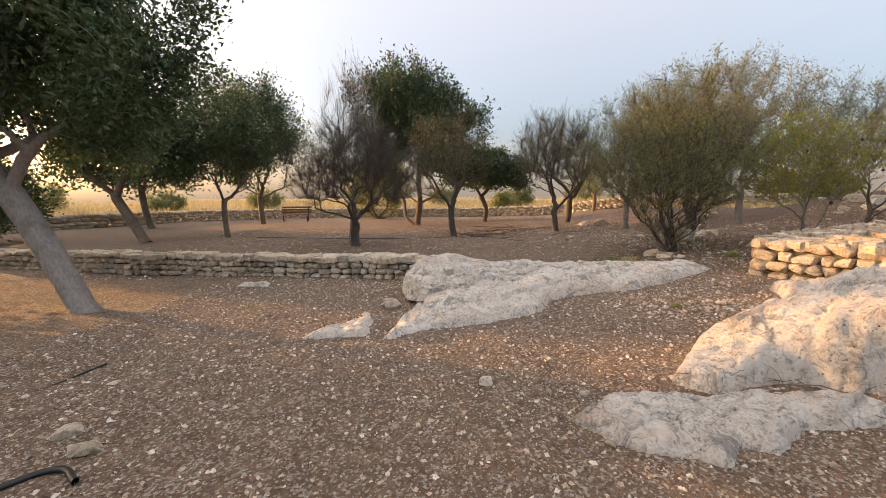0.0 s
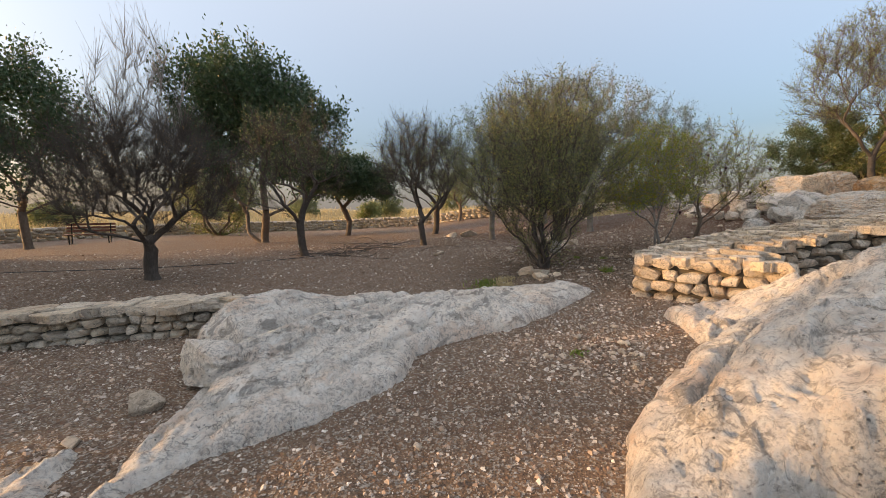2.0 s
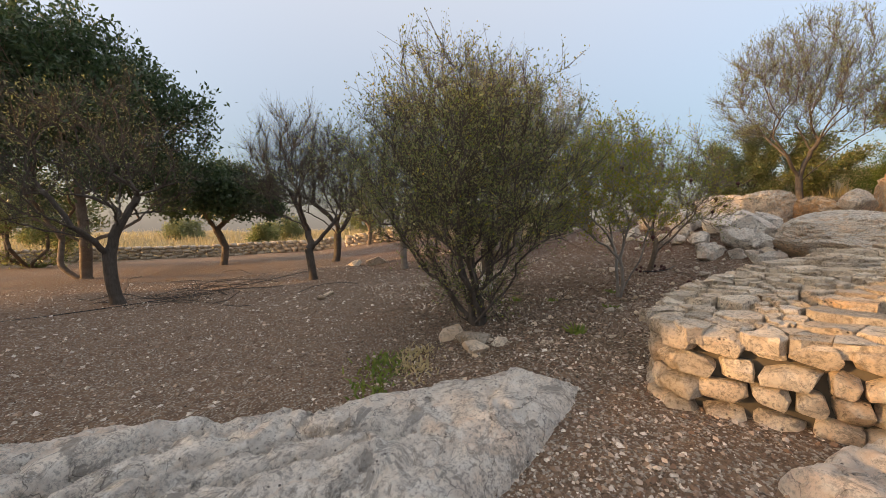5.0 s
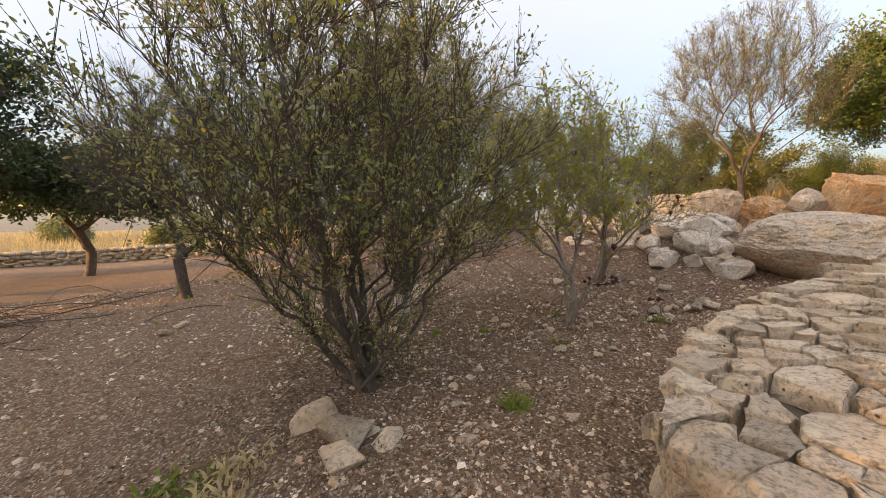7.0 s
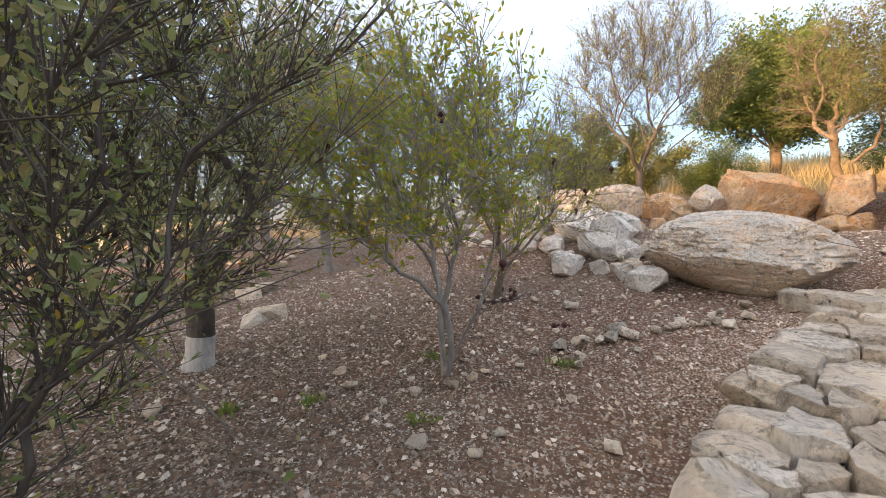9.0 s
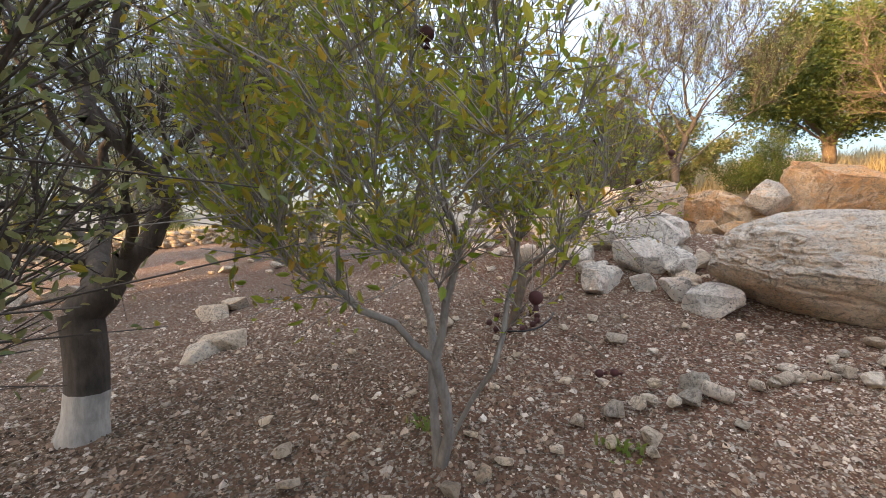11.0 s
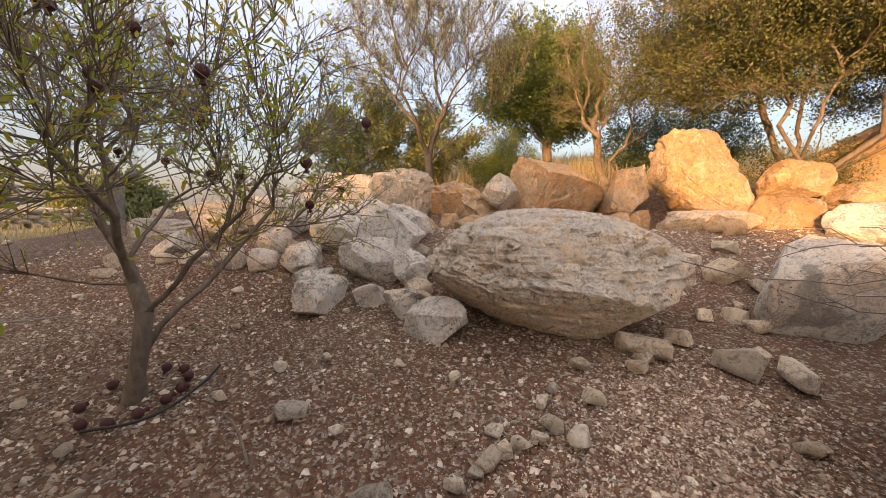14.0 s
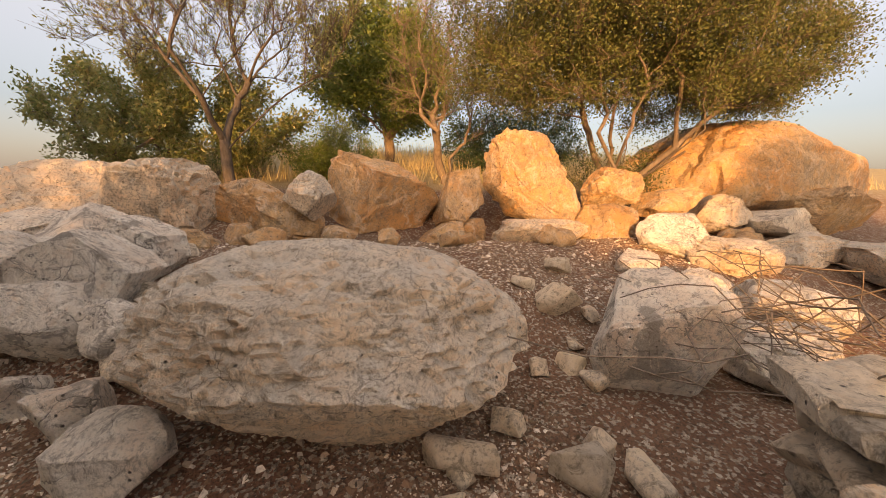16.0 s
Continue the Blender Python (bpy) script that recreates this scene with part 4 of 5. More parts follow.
tree("orchard_tree", -10.6, 23.0, 5, (-0.1, 0, 1.8), (0.0, 0, 4.9), (2.6, 2.4, 3.1), 200, 0.15, "tall dark green tree behind a bench", leaf=CAROB, leaves=20000, size=0.18, ratio=0.45, scatter=0.22, low_cut=-0.85, twigs=1200, twig=0.8, twig_up=1.0)
tree("carob_tree", -1.3, 21.5, 6, (0.0, 0.0, 1.6), (-0.1, 0, 5.2), (3.4, 3.2, 3.3), 420, 0.2, "broad dark green carob tree with upright shoots", leaf=CAROB, leaves=52000, size=0.17, ratio=0.45, scatter=0.2, stems=2, spread=0.35, twigs=3200, twig=0.7, twig_up=1.2, low_cut=-0.9)
tree("carob_tree", 2.75, 24.5, 7, (0.1, 0, 0.9), (0.1, 0, 3.0), (2.7, 2.3, 1.7), 220, 0.15, "low round bright green carob tree", leaf=CAROB, leaves=26000, size=0.17, ratio=0.5, scatter=0.2, low_cut=-0.5, hug=0.3)
tree("multi_stem_shrub", -4.6, 29.0, 8, (0, 0, 0.8), (0, 0, 2.8), (2.6, 2.0, 1.9), 120, 0.16, "many-stemmed shrub before the field wall", "shrub", leaf=BUCKTHORN, leaves=12000, size=0.17, ratio=0.4, stems=6, spread=0.3, scatter=0.2)
# invented tree just outside the view, blocks the low sun from the bedrock outcrop
tree("carob_tree", -15.5, 12.8, 71, (0, 0, 0.4), (0, -0.2, 1.75), (1.7, 2.3, 1.7), 160, 0.14, "low bushy carob tree near the field wall, added to shade the outcrop", leaf=CAROB, leaves=16000, size=0.14, ratio=0.5, scatter=0.2, stems=3, spread=0.2)
# another added tree, never in view, keeps sun off the near ground
tree("carob_tree", -10.8, 5.3, 72, (0, 0, 0.4), (0, 0, 1.8), (1.7, 2.7, 1.7), 160, 0.14, "low bushy carob tree beside the taller one, unseen, added to shade the near ground", leaf=CAROB, leaves=16000, size=0.14, ratio=0.5, scatter=0.2, stems=3, spread=0.2)
# two made-up trees out of view whose long shadows cover the orchard floor
for x, y, seed in [(-26.5, 19.8, 73), (-29.5, 23.6, 74)]:
    tree("carob_tree", x, y, seed, (0, 0, 1.2), (0, 0, 2.9), (2.3, 2.3, 2.3), 150, 0.17, "dark carob tree beyond the field wall, unseen, added to shade the orchard", leaf=CAROB, leaves=12000, size=0.2, ratio=0.5, scatter=0.25)
# bare and half-bare trees
tree("bare_tree", -2.65, 11.9, 9, (0.02, 0, 0.7), (-0.05, 0.1, 2.25), (1.9, 1.8, 1.55), 420, 0.13, "leafless grey fruit tree with a dense twiggy crown", bark=BARK_DARK, twigs=9000, twig=0.5, twig_up=0.7, hug=0.35, low_cut=-0.75, leaf=DRY_LEAF, leaves=3000, size=0.04)
tree("bare_tree", -3.0, 12.6, 39, (0.1, 0, 1.2), (0.2, 0.0, 3.6), (0.95, 0.9, 1.9), 150, 0.05, "tall bare pale sapling with long thin shoots", bark=BARK_GREY, twigs=1200, twig=0.6, twig_up=1.4)
tree("almond_tree", 0.5, 15.0, 10, (-0.1, 0, 1.1), (-0.3, 0, 3.0), (1.8, 1.6, 1.75), 260, 0.12, "half-bare almond tree with a few olive leaves", bark=BARK_DARK, twigs=2600, twig=0.45, leaf=OLIVE, leaves=3200, size=0.07, ratio=0.3, low_cut=-0.7)
tree("almond_tree", 4.7, 15.7, 11, (-0.1, 0.05, 0.9), (-0.2, 0, 2.9), (1.6, 1.5, 1.8), 260, 0.11, "half-bare almond tree with upright reddish twigs", bark=BARK_DARK, twigs=4500, twig=0.5, twig_up=0.9, leaf=OLIVE, leaves=3500, size=0.07, ratio=0.28, low_cut=-0.6)
tree("almond_tree", 6.8, 20.8, 12, (0.1, 0, 1.2), (-0.4, 0, 3.4), (2.2, 1.8, 2.2), 240, 0.15, "half-bare almond tree at the orchard edge", bark=BARK_DARK, twigs=4000, twig=0.6, twig_up=0.8, leaf=OLIVE, leaves=3500, size=0.1, ratio=0.28, low_cut=-0.6)
tree("almond_tree", 10.6, 27.0, 13, (0.1, 0, 1.0), (0, 0, 2.6), (1.8, 1.6, 1.5), 120, 0.12, "small almond tree by the far wall", leaf=OLIVE, leaves=6000, size=0.13, ratio=0.3, twigs=800)
# trees on the rising ground
tree("almond_tree", 10.45, 13.5, 14, (0.0, 0, 1.2), (-0.1, 0, 3.5), (2.2, 2.1, 2.1), 320, 0.11, "tall almond tree with thin grey-green leaves", bark=BARK_GREY, leaf=OLIVE, leaves=16000, size=0.09, ratio=0.26, twigs=4500, twig=0.45, droop=0.4, scatter=0.05)
tree("almond_tree", 11.5, 18.0, 15, (0.0, 0, 1.4), (0, 0, 4.3), (2.8, 2.5, 2.7), 280, 0.14, "tall almond tree with grey-green leaves", bark=BARK_GREY, leaf=OLIVE, leaves=17000, size=0.11, ratio=0.28, twigs=4000, twig=0.5, droop=0.3, scatter=0.06)
tree("almond_tree", 7.8, 16.2, 16, (0.0, 0, 1.2), (0, 0, 3.5), (2.1, 2.0, 2.2), 240, 0.11, "almond tree with thin grey-green leaves", bark=BARK_GREY, leaf=OLIVE, leaves=12000, size=0.1, ratio=0.28, twigs=3200, twig=0.45, droop=0.3, scatter=0.06)
tree("almond_tree", 14.2, 14.0, 17, (0.1, 0, 0.9), (0.2, 0, 2.6), (1.7, 1.7, 1.7), 200, 0.09, "half-bare tree on the stony slope", bark=BARK_GREY, leaf=OLIVE, leaves=9000, size=0.075, ratio=0.3, twigs=3000, twig=0.4)
tree("almond_tree", 6.8, 10.5, 18, (0.05, 0.02, 0.85), (0.0, 0.2, 2.8), (1.7, 1.6, 1.8), 300, 0.12, "almond tree with a limewashed trunk foot", bark=BARK_DARK, leaf=OLIVE, leaves=7000, size=0.075, ratio=0.24, twigs=4200, twig=0.4, droop=0.5, scatter=0.04, wash=0.5, hug=0.35)
tree("buckthorn_bush", 5.19, 8.55, 19, (0.0, 0.0, 0.4), (-0.05, 0.1, 1.8), (1.75, 1.5, 1.65), 800, 0.11, "dense twiggy evergreen bush with small olive leaves", "bush", bark=BARK_DARK, leaf=BUCKTHORN, leaves=36000, size=0.034, ratio=0.5, twigs=5600, twig=0.4, stems=9, spread=0.1, scatter=0.03, hug=0.6, lift=0.2, leaf2=POMEGRANATE, low_cut=-0.95, twig_up=0.6, cone=0.6)
tree("pomegranate_tree", 7.97, 8.4, 20, (-0.05, 0.0, 0.6), (-0.12, 0.1, 1.8), (1.0, 1.0, 1.1), 300, 0.048, "slender pomegranate tree with yellowing leaves and dark fruit", bark=BARK_GREY, leaf=POMEGRANATE, leaves=11000, size=0.05, ratio=0.42, twigs=2600, twig=0.3, stems=3, spread=0.06, scatter=0.02, fruits=4, hug=0.6, low_cut=-0.62)
tree("pomegranate_tree", 10.02, 9.08, 21, (0.0, 0.0, 0.5), (0.15, -0.15, 1.7), (1.35, 1.4, 1.15), 420, 0.055, "pomegranate tree with sparse leaves and dried fruit", bark=BARK, leaf=POMEGRANATE, leaves=6500, size=0.045, ratio=0.34, twigs=2200, twig=0.32, stems=2, spread=0.04, scatter=0.02, fruits=22, hug=0.5, low_cut=-0.7)
# trees above the terrace
tree("almond_tree", 16.0, 8.4, 22, (0.0, 0.05, 0.75), (0.1, 0.1, 2.9), (1.6, 2.1, 2.1), 420, 0.08, "airy almond tree above the terrace rocks", bark=BARK_DARK, leaf=OLIVE, leaves=15000, size=0.07, ratio=0.28, twigs=5200, twig=0.45, scatter=0.04, twig_up=0.9, hug=0.6, low_cut=-0.6)
tree("round_evergreen_tree", 20.5, 5.7, 23, (0.0, 0.0, 0.7), (0.0, 0.2, 2.4), (2.0, 2.0, 2.0), 300, 0.14, "round green tree on the ridge in evening sun", leaf=HILL_GREEN, leaves=48000, size=0.1, ratio=0.5, scatter=0.15, low_cut=-0.75)
tree("thin_forked_tree", 17.6, 4.6, 24, (0.0, 0.1, 0.6), (0.0, 0.2, 2.4), (1.0, 1.2, 1.6), 160, 0.1, "thin reddish forked tree with few leaves", bark=BARK, leaf=HILL_GREEN, leaves=5000, size=0.07, ratio=0.3, twigs=2000, twig=0.4, stems=2, spread=0.05)
tree("spreading_bush", 15.4, 2.0, 25, (0.0, -0.1, 1.0), (0.0, -0.2, 2.6), (2.0, 3.3, 1.45), 1100, 0.12, "wide spreading bush with bare stems and a flat sunlit crown", "bush", bark=BARK, leaf=BUSH_LEAF, leaves=240000, size=0.042, ratio=0.6, stems=13, spread=0.28, scatter=0.12, low_cut=-0.8, twigs=14000, twig=0.3, hug=0.35)
tree("dark_shrub", 18.0, 9.9, 26, (0, 0, 0.3), (0, 0, 1.1), (1.7, 2.5, 1.35), 220, 0.1, "low dark twiggy shrub on the ridge", "shrub", leaf=BUCKTHORN, leaves=42000, size=0.08, ratio=0.45, stems=6, spread=0.3, scatter=0.1)
tree("round_shrub", 17.6, 7.0, 27, (0, 0, 0.2), (0, 0, 0.55), (0.75, 0.8, 0.75), 160, 0.06, "small round yellow-green shrub on the ridge", "shrub", leaf=HILL_GREEN, leaves=16000, size=0.045, ratio=0.4, stems=5, spread=0.15, scatter=0.08)
tree("dark_shrub", 19.5, 2.5, 28, (0, 0, 0.3), (0, 0, 0.9), (1.3, 2.0, 1.2), 180, 0.09, "low dark green shrub on the ridge", "shrub", leaf=CAROB, leaves=22000, size=0.07, ratio=0.5, stems=5, spread=0.25, scatter=0.12)
tree("almond_tree", 13.2, 22.5, 29, (0.1, 0, 1.0), (0, 0, 2.6), (1.9, 1.7, 1.7), 140, 0.11, "small grey-green tree at the field edge", leaf=OLIVE, leaves=8000, size=0.11, ratio=0.3, twigs=1500)
for k, (x, y, w, h) in enumerate([(-34, 33, 3.5, 2.6), (-27, 38, 3.0, 2.2), (-20, 44, 3.5, 2.4), (-9, 47, 2.5, 2.0), (0, 52, 3.0, 2.2), (9, 44, 2.6, 2.4), (6, 38, 1.6, 1.8), (17, 46, 4.0, 3.0), (26, 38, 3.5, 3.0), (24, 27, 2.5, 2.2), (20, 20, 1.8, 1.8), (-45, 24, 4, 3)]):
    tree("field_shrub", x, y, 60 + k, (0, 0, 0.4), (0, 0, h * 0.5), (w * 0.6, w * 0.55, h * 0.55), 70, 0.1, "grey-green shrub in the dry field", "shrub", leaf=OLIVE if k % 3 else BUCKTHORN, leaves=5000, size=0.2, ratio=0.45, stems=4, spread=0.4, scatter=0.2, group="shrubs in the field", seg=0.4)


# ---- small things ----
def bits(name, label, category, n, seed, sampler, sizes, material, flat=0.6, sink=0.25):
    """Countless little stones on the ground: one mesh of rough eight-sided chips."""
    rng = np.random.RandomState(seed)
    x, y = sampler(rng, n)
    z = ground_height(x, y) + 0.014 * lumps(x * 1.6, y * 1.6) * 1.0 + 0.03 * lumps(x * 0.35, y * 0.35, 3.0)
    r = sizes[0] * (sizes[1] / sizes[0]) ** (rng.uniform(0, 1, len(x)) ** 3.0)
    base = np.array([[1, 0, -0.3], [0, 1, -0.3], [-1, 0, -0.3], [0, -1, -0.3], [0.4, 0.3, 0.9], [-0.4, -0.3, 0.9]])
    v = base[None] * r[:, None, None] * rng.uniform(0.55, 1.25, (len(x), 6, 1)) + rng.normal(size=(len(x), 6, 3)) * r[:, None, None] * 0.18
    a = rng.uniform(0, 2 * math.pi, len(x))
    c, s = np.cos(a)[:, None], np.sin(a)[:, None]
    q = np.stack([v[..., 0] * c - v[..., 1] * s, v[..., 0] * s + v[..., 1] * c, v[..., 2] * flat], -1)
    q += np.stack([x, y, z + r * flat * (0.5 - sink)], 1)[:, None]
    f = np.array([[0, 1, 4], [1, 2, 4], [4, 2, 5], [2, 3, 5], [3, 0, 5], [0, 4, 5]])
    f = (f[None] + (np.arange(len(x)) * 6)[:, None, None]).reshape(-1, 3)
    return tagged(new(name, mesh_of(name, q.reshape(-1, 3), f, material, False)), label, category, kind="stuff")


def litter(name, label, n, seed, sampler, size, material, ratio=0.45):
    rng = np.random.RandomState(seed)
    x, y = sampler(rng, n)
    z = ground_height(x, y) + 0.014 * lumps(x * 1.6, y * 1.6) + 0.03 * lumps(x * 0.35, y * 0.35, 3.0) + rng.uniform(0.003, 0.015, len(x))
    way = np.stack([rng.normal(size=len(x)), rng.normal(size=len(x)), rng.normal(size=len(x)) * 0.12], 1)
    return tagged(new(name, leaves_mesh(name, rng, np.stack([x, y, z], 1), way * 1.5, size, ratio, material)), label, "leaf litter", kind="stuff")


def round_spots(spots, spread):
    def pick(rng, n):
        k = rng.randint(len(spots), size=n)
        c = np.array(spots)[k]
        return c[:, 0] + rng.normal(size=n) * spread, c[:, 1] + rng.normal(size=n) * spread
    return pick


def box(x0, x1, y0, y1):
    return lambda rng, n: (rng.uniform(x0, x1, n), rng.uniform(y0, y1, n))


bits("gravel", "small pale limestone chips strewn over brown earth", "gravel", 90000, 1, box(-4.5, 5.5, 0.6, 8.0), (0.004, 0.027), PEBBLE)
bits("gravel", "pale stone chips on the stony slope", "gravel", 66000, 2, box(5.0, 12.6, 5.4, 13.0), (0.004, 0.03), PEBBLE)
bits("gravel", "scattered stone chips in the orchard", "gravel", 38000, 3, box(-9, 10, 8.0, 19.0), (0.008, 0.04), PEBBLE)
bits("gravel", "dense pale gravel on the narrow path", "gravel", 24000, 4, round_spots([(9.6, 6.1), (10.0, 5.9), (10.4, 5.7), (9.2, 6.3), (8.7, 6.5)], 0.35), (0.005, 0.016), PEBBLE)
bits("gravel", "heap of pale broken stones beside the bedrock", "gravel", 1700, 5, round_spots([(3.3, 5.0), (3.7, 5.2), (3.1, 4.7), (3.9, 5.6), (2.8, 5.4)], 0.33), (0.01, 0.034), PEBBLE)
bits("gravel", "pale gravel on the terrace path", "gravel", 9000, 6, box(12.3, 14.0, 1.5, 8.0), (0.008, 0.03), PEBBLE)
litter("leaf_litter", "dark fallen leaves and bark chips under the bush", 16000, 7, round_spots([(5.0, 7.6), (5.6, 7.4), (6.4, 9.6), (6.9, 10.4), (4.4, 8.4), (7.8, 9.2)], 0.9), 0.03, LITTER)
litter("leaf_litter", "fallen leaves over the orchard earth", 16000, 8, box(-4.5, 11, 1.0, 12.0), 0.026, LITTER)
litter("leaf_litter", "brown dry leaves below the terrace", 9000, 9, box(8.0, 12.5, 5.0, 10.5), 0.03, LITTER)

rng = np.random.RandomState(77)


def loose(x, y, size, flat=0.65, group="loose stones on the ground", label="loose pale limestone cobble lying on the earth", shapes=None, sink=0.2):
    z = hz(x, y) + size * flat * (0.5 - sink)
    ob = set_stone(shapes or LOOSE_SHAPES, rng, None, (x, y, z), (size * rng.uniform(0.9, 1.35), size * rng.uniform(0.75, 1.05), size * flat), rng.uniform(0, 360), 14, "loose_stone")
    return tagged(ob, label, "stone", group)


for x, y, s in [(9.48, 7.37, 0.15), (9.4, 7.24, 0.14), (9.27, 7.38, 0.12), (9.63, 7.04, 0.09), (9.7, 6.96, 0.08), (9.78, 6.9, 0.12), (9.86, 6.82, 0.1), (9.91, 6.75, 0.09), (9.95, 6.66, 0.1), (10.07, 6.59, 0.12), (9.96, 6.47, 0.16),
                (10.34, 6.33, 0.13), (10.0, 6.88, 0.08), (10.42, 6.55, 0.08), (8.9, 7.74, 0.13), (9.05, 7.63, 0.1), (9.14, 7.58, 0.1), (9.18, 7.45, 0.09), (8.75, 7.5, 0.1), (8.7, 7.9, 0.09)]:
    loose(x, y, s, 0.75, "line of edging stones", "pinkish limestone cobble in a row edging the path")
for x, y, s in [(10.92, 5.88, 0.29), (11.15, 5.57, 0.2), (10.72, 5.97, 0.14), (10.78, 5.35, 0.31), (10.67, 5.08, 0.24), (11.65, 5.16, 0.18), (11.68, 4.92, 0.19), (11.46, 4.84, 0.19), (12.3, 4.7, 0.4), (12.2, 4.45, 0.22),
                (10.68, 6.35, 0.14), (10.86, 5.9, 0.12), (12.6, 4.9, 0.2), (12.9, 4.4, 0.3), (10.95, 5.15, 0.15), (11.9, 4.75, 0.15)]:
    loose(x, y, s, 0.62, "stepping stones up to the terrace", "flat angular limestone stepping stone set in earth", LOOSE_SHAPES, 0.12)
for x, y, s in [(0.4, 3.22, 0.13), (4.3, 12.6, 0.2), (4.72, 8.05, 0.34), (4.6, 7.8, 0.3), (4.9, 7.75, 0.2), (5.25, 7.4, 0.17), (5.9, 7.1, 0.12), (6.2, 11.9, 0.2), (8.1, 11.6, 0.42), (8.6, 13.2, 0.5), (9.0, 13.4, 0.4), (-2.3, 2.3, 0.16), (-2.6, 2.5, 0.2),
                (-2.9, 3.2, 0.1), (1.1, 3.7, 0.07), (6.9, 18.6, 0.5), (7.6, 18.4, 0.6), (1.2, 3.0, 0.08), (3.6, 6.4, 0.3), (-1.05, 5.25, 0.12), (-0.75, 5.75, 0.3), (2.15, 2.98, 0.09), (3.0, 2.85, 0.1), (3.15, 2.8, 0.13)]:
    loose(x, y, s, 0.5)
for x, y, s in [(8.16, 8.1, 0.08), (8.39, 7.9, 0.07), (8.6, 7.67, 0.08), (8.63, 7.47, 0.09), (7.85, 9.0, 0.07), (7.51, 9.24, 0.11), (7.46, 11.0, 0.1), (8.26, 8.39, 0.07), (8.8, 8.56, 0.08), (7.62, 9.65, 0.1), (9.13, 7.1, 0.07), (9.34, 8.64, 0.09),
                (9.11, 8.13, 0.08), (9.57, 9.0, 0.1), (9.23, 7.9, 0.07), (9.67, 9.7, 0.16), (9.58, 9.9, 0.12), (7.84, 8.22, 0.1), (7.1, 7.95, 0.12), (7.38, 8.94, 0.11), (7.84, 11.5, 0.34), (7.46, 7.58, 0.09), (6.25, 9.82, 0.12),
                (4.66, 8.38, 0.3), (5.0, 7.68, 0.1), (5.4, 7.25, 0.1), (4.51, 7.65, 0.12), (4.08, 12.3, 0.2), (4.86, 7.95, 0.12), (10.0, 8.02, 0.16), (10.6, 7.57, 0.07), (9.9, 7.71, 0.08), (10.28, 6.62, 0.1), (10.82, 6.96, 0.06), (10.07, 5.4, 0.12)]:
    loose(x, y, s, 0.55)
for x, y in [(9.3, 7.95), (9.36, 7.86)] + [(10.02 + 0.3 * math.cos(a), 9.06 + 0.24 * math.sin(a)) for a in (0.3, 1.4, 2.2, 3.0, 3.6, 4.1, 4.6, 5.0, 5.5, 6.0)]:
    fallen = part("fallen_fruit", boulder_free_fruit(), None, pose(x, y, hz(x, y) + 0.03, 60 + 50 * math.sin(9 * x), 30, 70 * y))
    tagged(fallen, "dried dark red pomegranate fallen on the earth", "fruit", "fallen pomegranates")
for k in range(40):
    loose(rng.uniform(7.2, 12.2), rng.uniform(6.9, 13.0), rng.uniform(0.05, 0.1))
for k in range(32):
    loose(3.3 + rng.normal() * 0.5, 5.1 + rng.normal() * 0.4, rng.uniform(0.04, 0.085), 0.6, "broken stones beside the path", "small broken pale limestone piece")
for k in range(24):
    loose(rng.uniform(-4.5, 4.5), rng.uniform(1.2, 7.5), rng.uniform(0.035, 0.07))
for k in range(15):
    loose(rng.uniform(4.0, 7.5), rng.uniform(6.8, 8.6), rng.uniform(0.04, 0.09))
for k in range(40):
    x, y = rng.uniform(11.6, 13.4), rng.uniform(7.5, 11.5)
    loose(x, y, rng.uniform(0.12, 0.3), 0.7, "rubble below the terrace", "rough limestone rubble piece on the bank")
for k in range(32):
    x, y = rng.uniform(13.6, 14.1), rng.uniform(0.5, 9.8)
    loose(x, y, rng.uniform(0.16, 0.4), 0.75, "rubble at the foot of the terrace rocks", "ochre limestone rubble piece at the rock foot", OCHRE_SHAPES)
for k in range(15):
    loose(rng.uniform(10, 15), rng.uniform(13, 19), rng.uniform(0.15, 0.4), 0.6, "stones on the far slope", "pale stone lying on the rising ground")


def tube_line(name, points, radius, material, label, category, sides=8):
    c = bpy.data.curves.new(name, "CURVE")
    c.dimensions, c.bevel_depth, c.bevel_resolution = "3D", radius, 2
    s = c.splines.new("BEZIER")
    s.bezier_points.add(len(points) - 1)
    for b, p in zip(s.bezier_points, points):
        b.co = p
        b.handle_left_type = b.handle_right_type = "AUTO"
    c.materials.append(material)
    return tagged(new(name, c), label, category)


def on_ground(points, lift):
    return [(x, y, hz(x, y) + lift) for x, y in points]


tube_line("irrigation_hose", on_ground([(-4.6, 2.2), (-3.5, 2.72), (-3.42, 3.1), (-3.33, 3.64)], 0.02), 0.012, HOSE, "black irrigation hose lying on the earth", "hose")
tube_line("irrigation_hose", on_ground([(-3.4, 1.7), (-2.55, 1.9), (-2.3, 2.1), (-2.1, 2.0)], 0.03), 0.02, HOSE, "thick black hose end on the ground", "hose")
tube_line("irrigation_hose", on_ground([(-7, 14.6), (-2, 13.9), (0.6, 14.6), (3.2, 16.5), (5, 18)], 0.012), 0.009, HOSE, "long black irrigation hose across the orchard", "hose")
tube_line("irrigation_hose", on_ground([(10.35, 8.75), (10.1, 8.7), (9.8, 8.75), (9.65, 9.0)], 0.05), 0.009, HOSE, "thin black hose loop at a pomegranate foot", "hose")


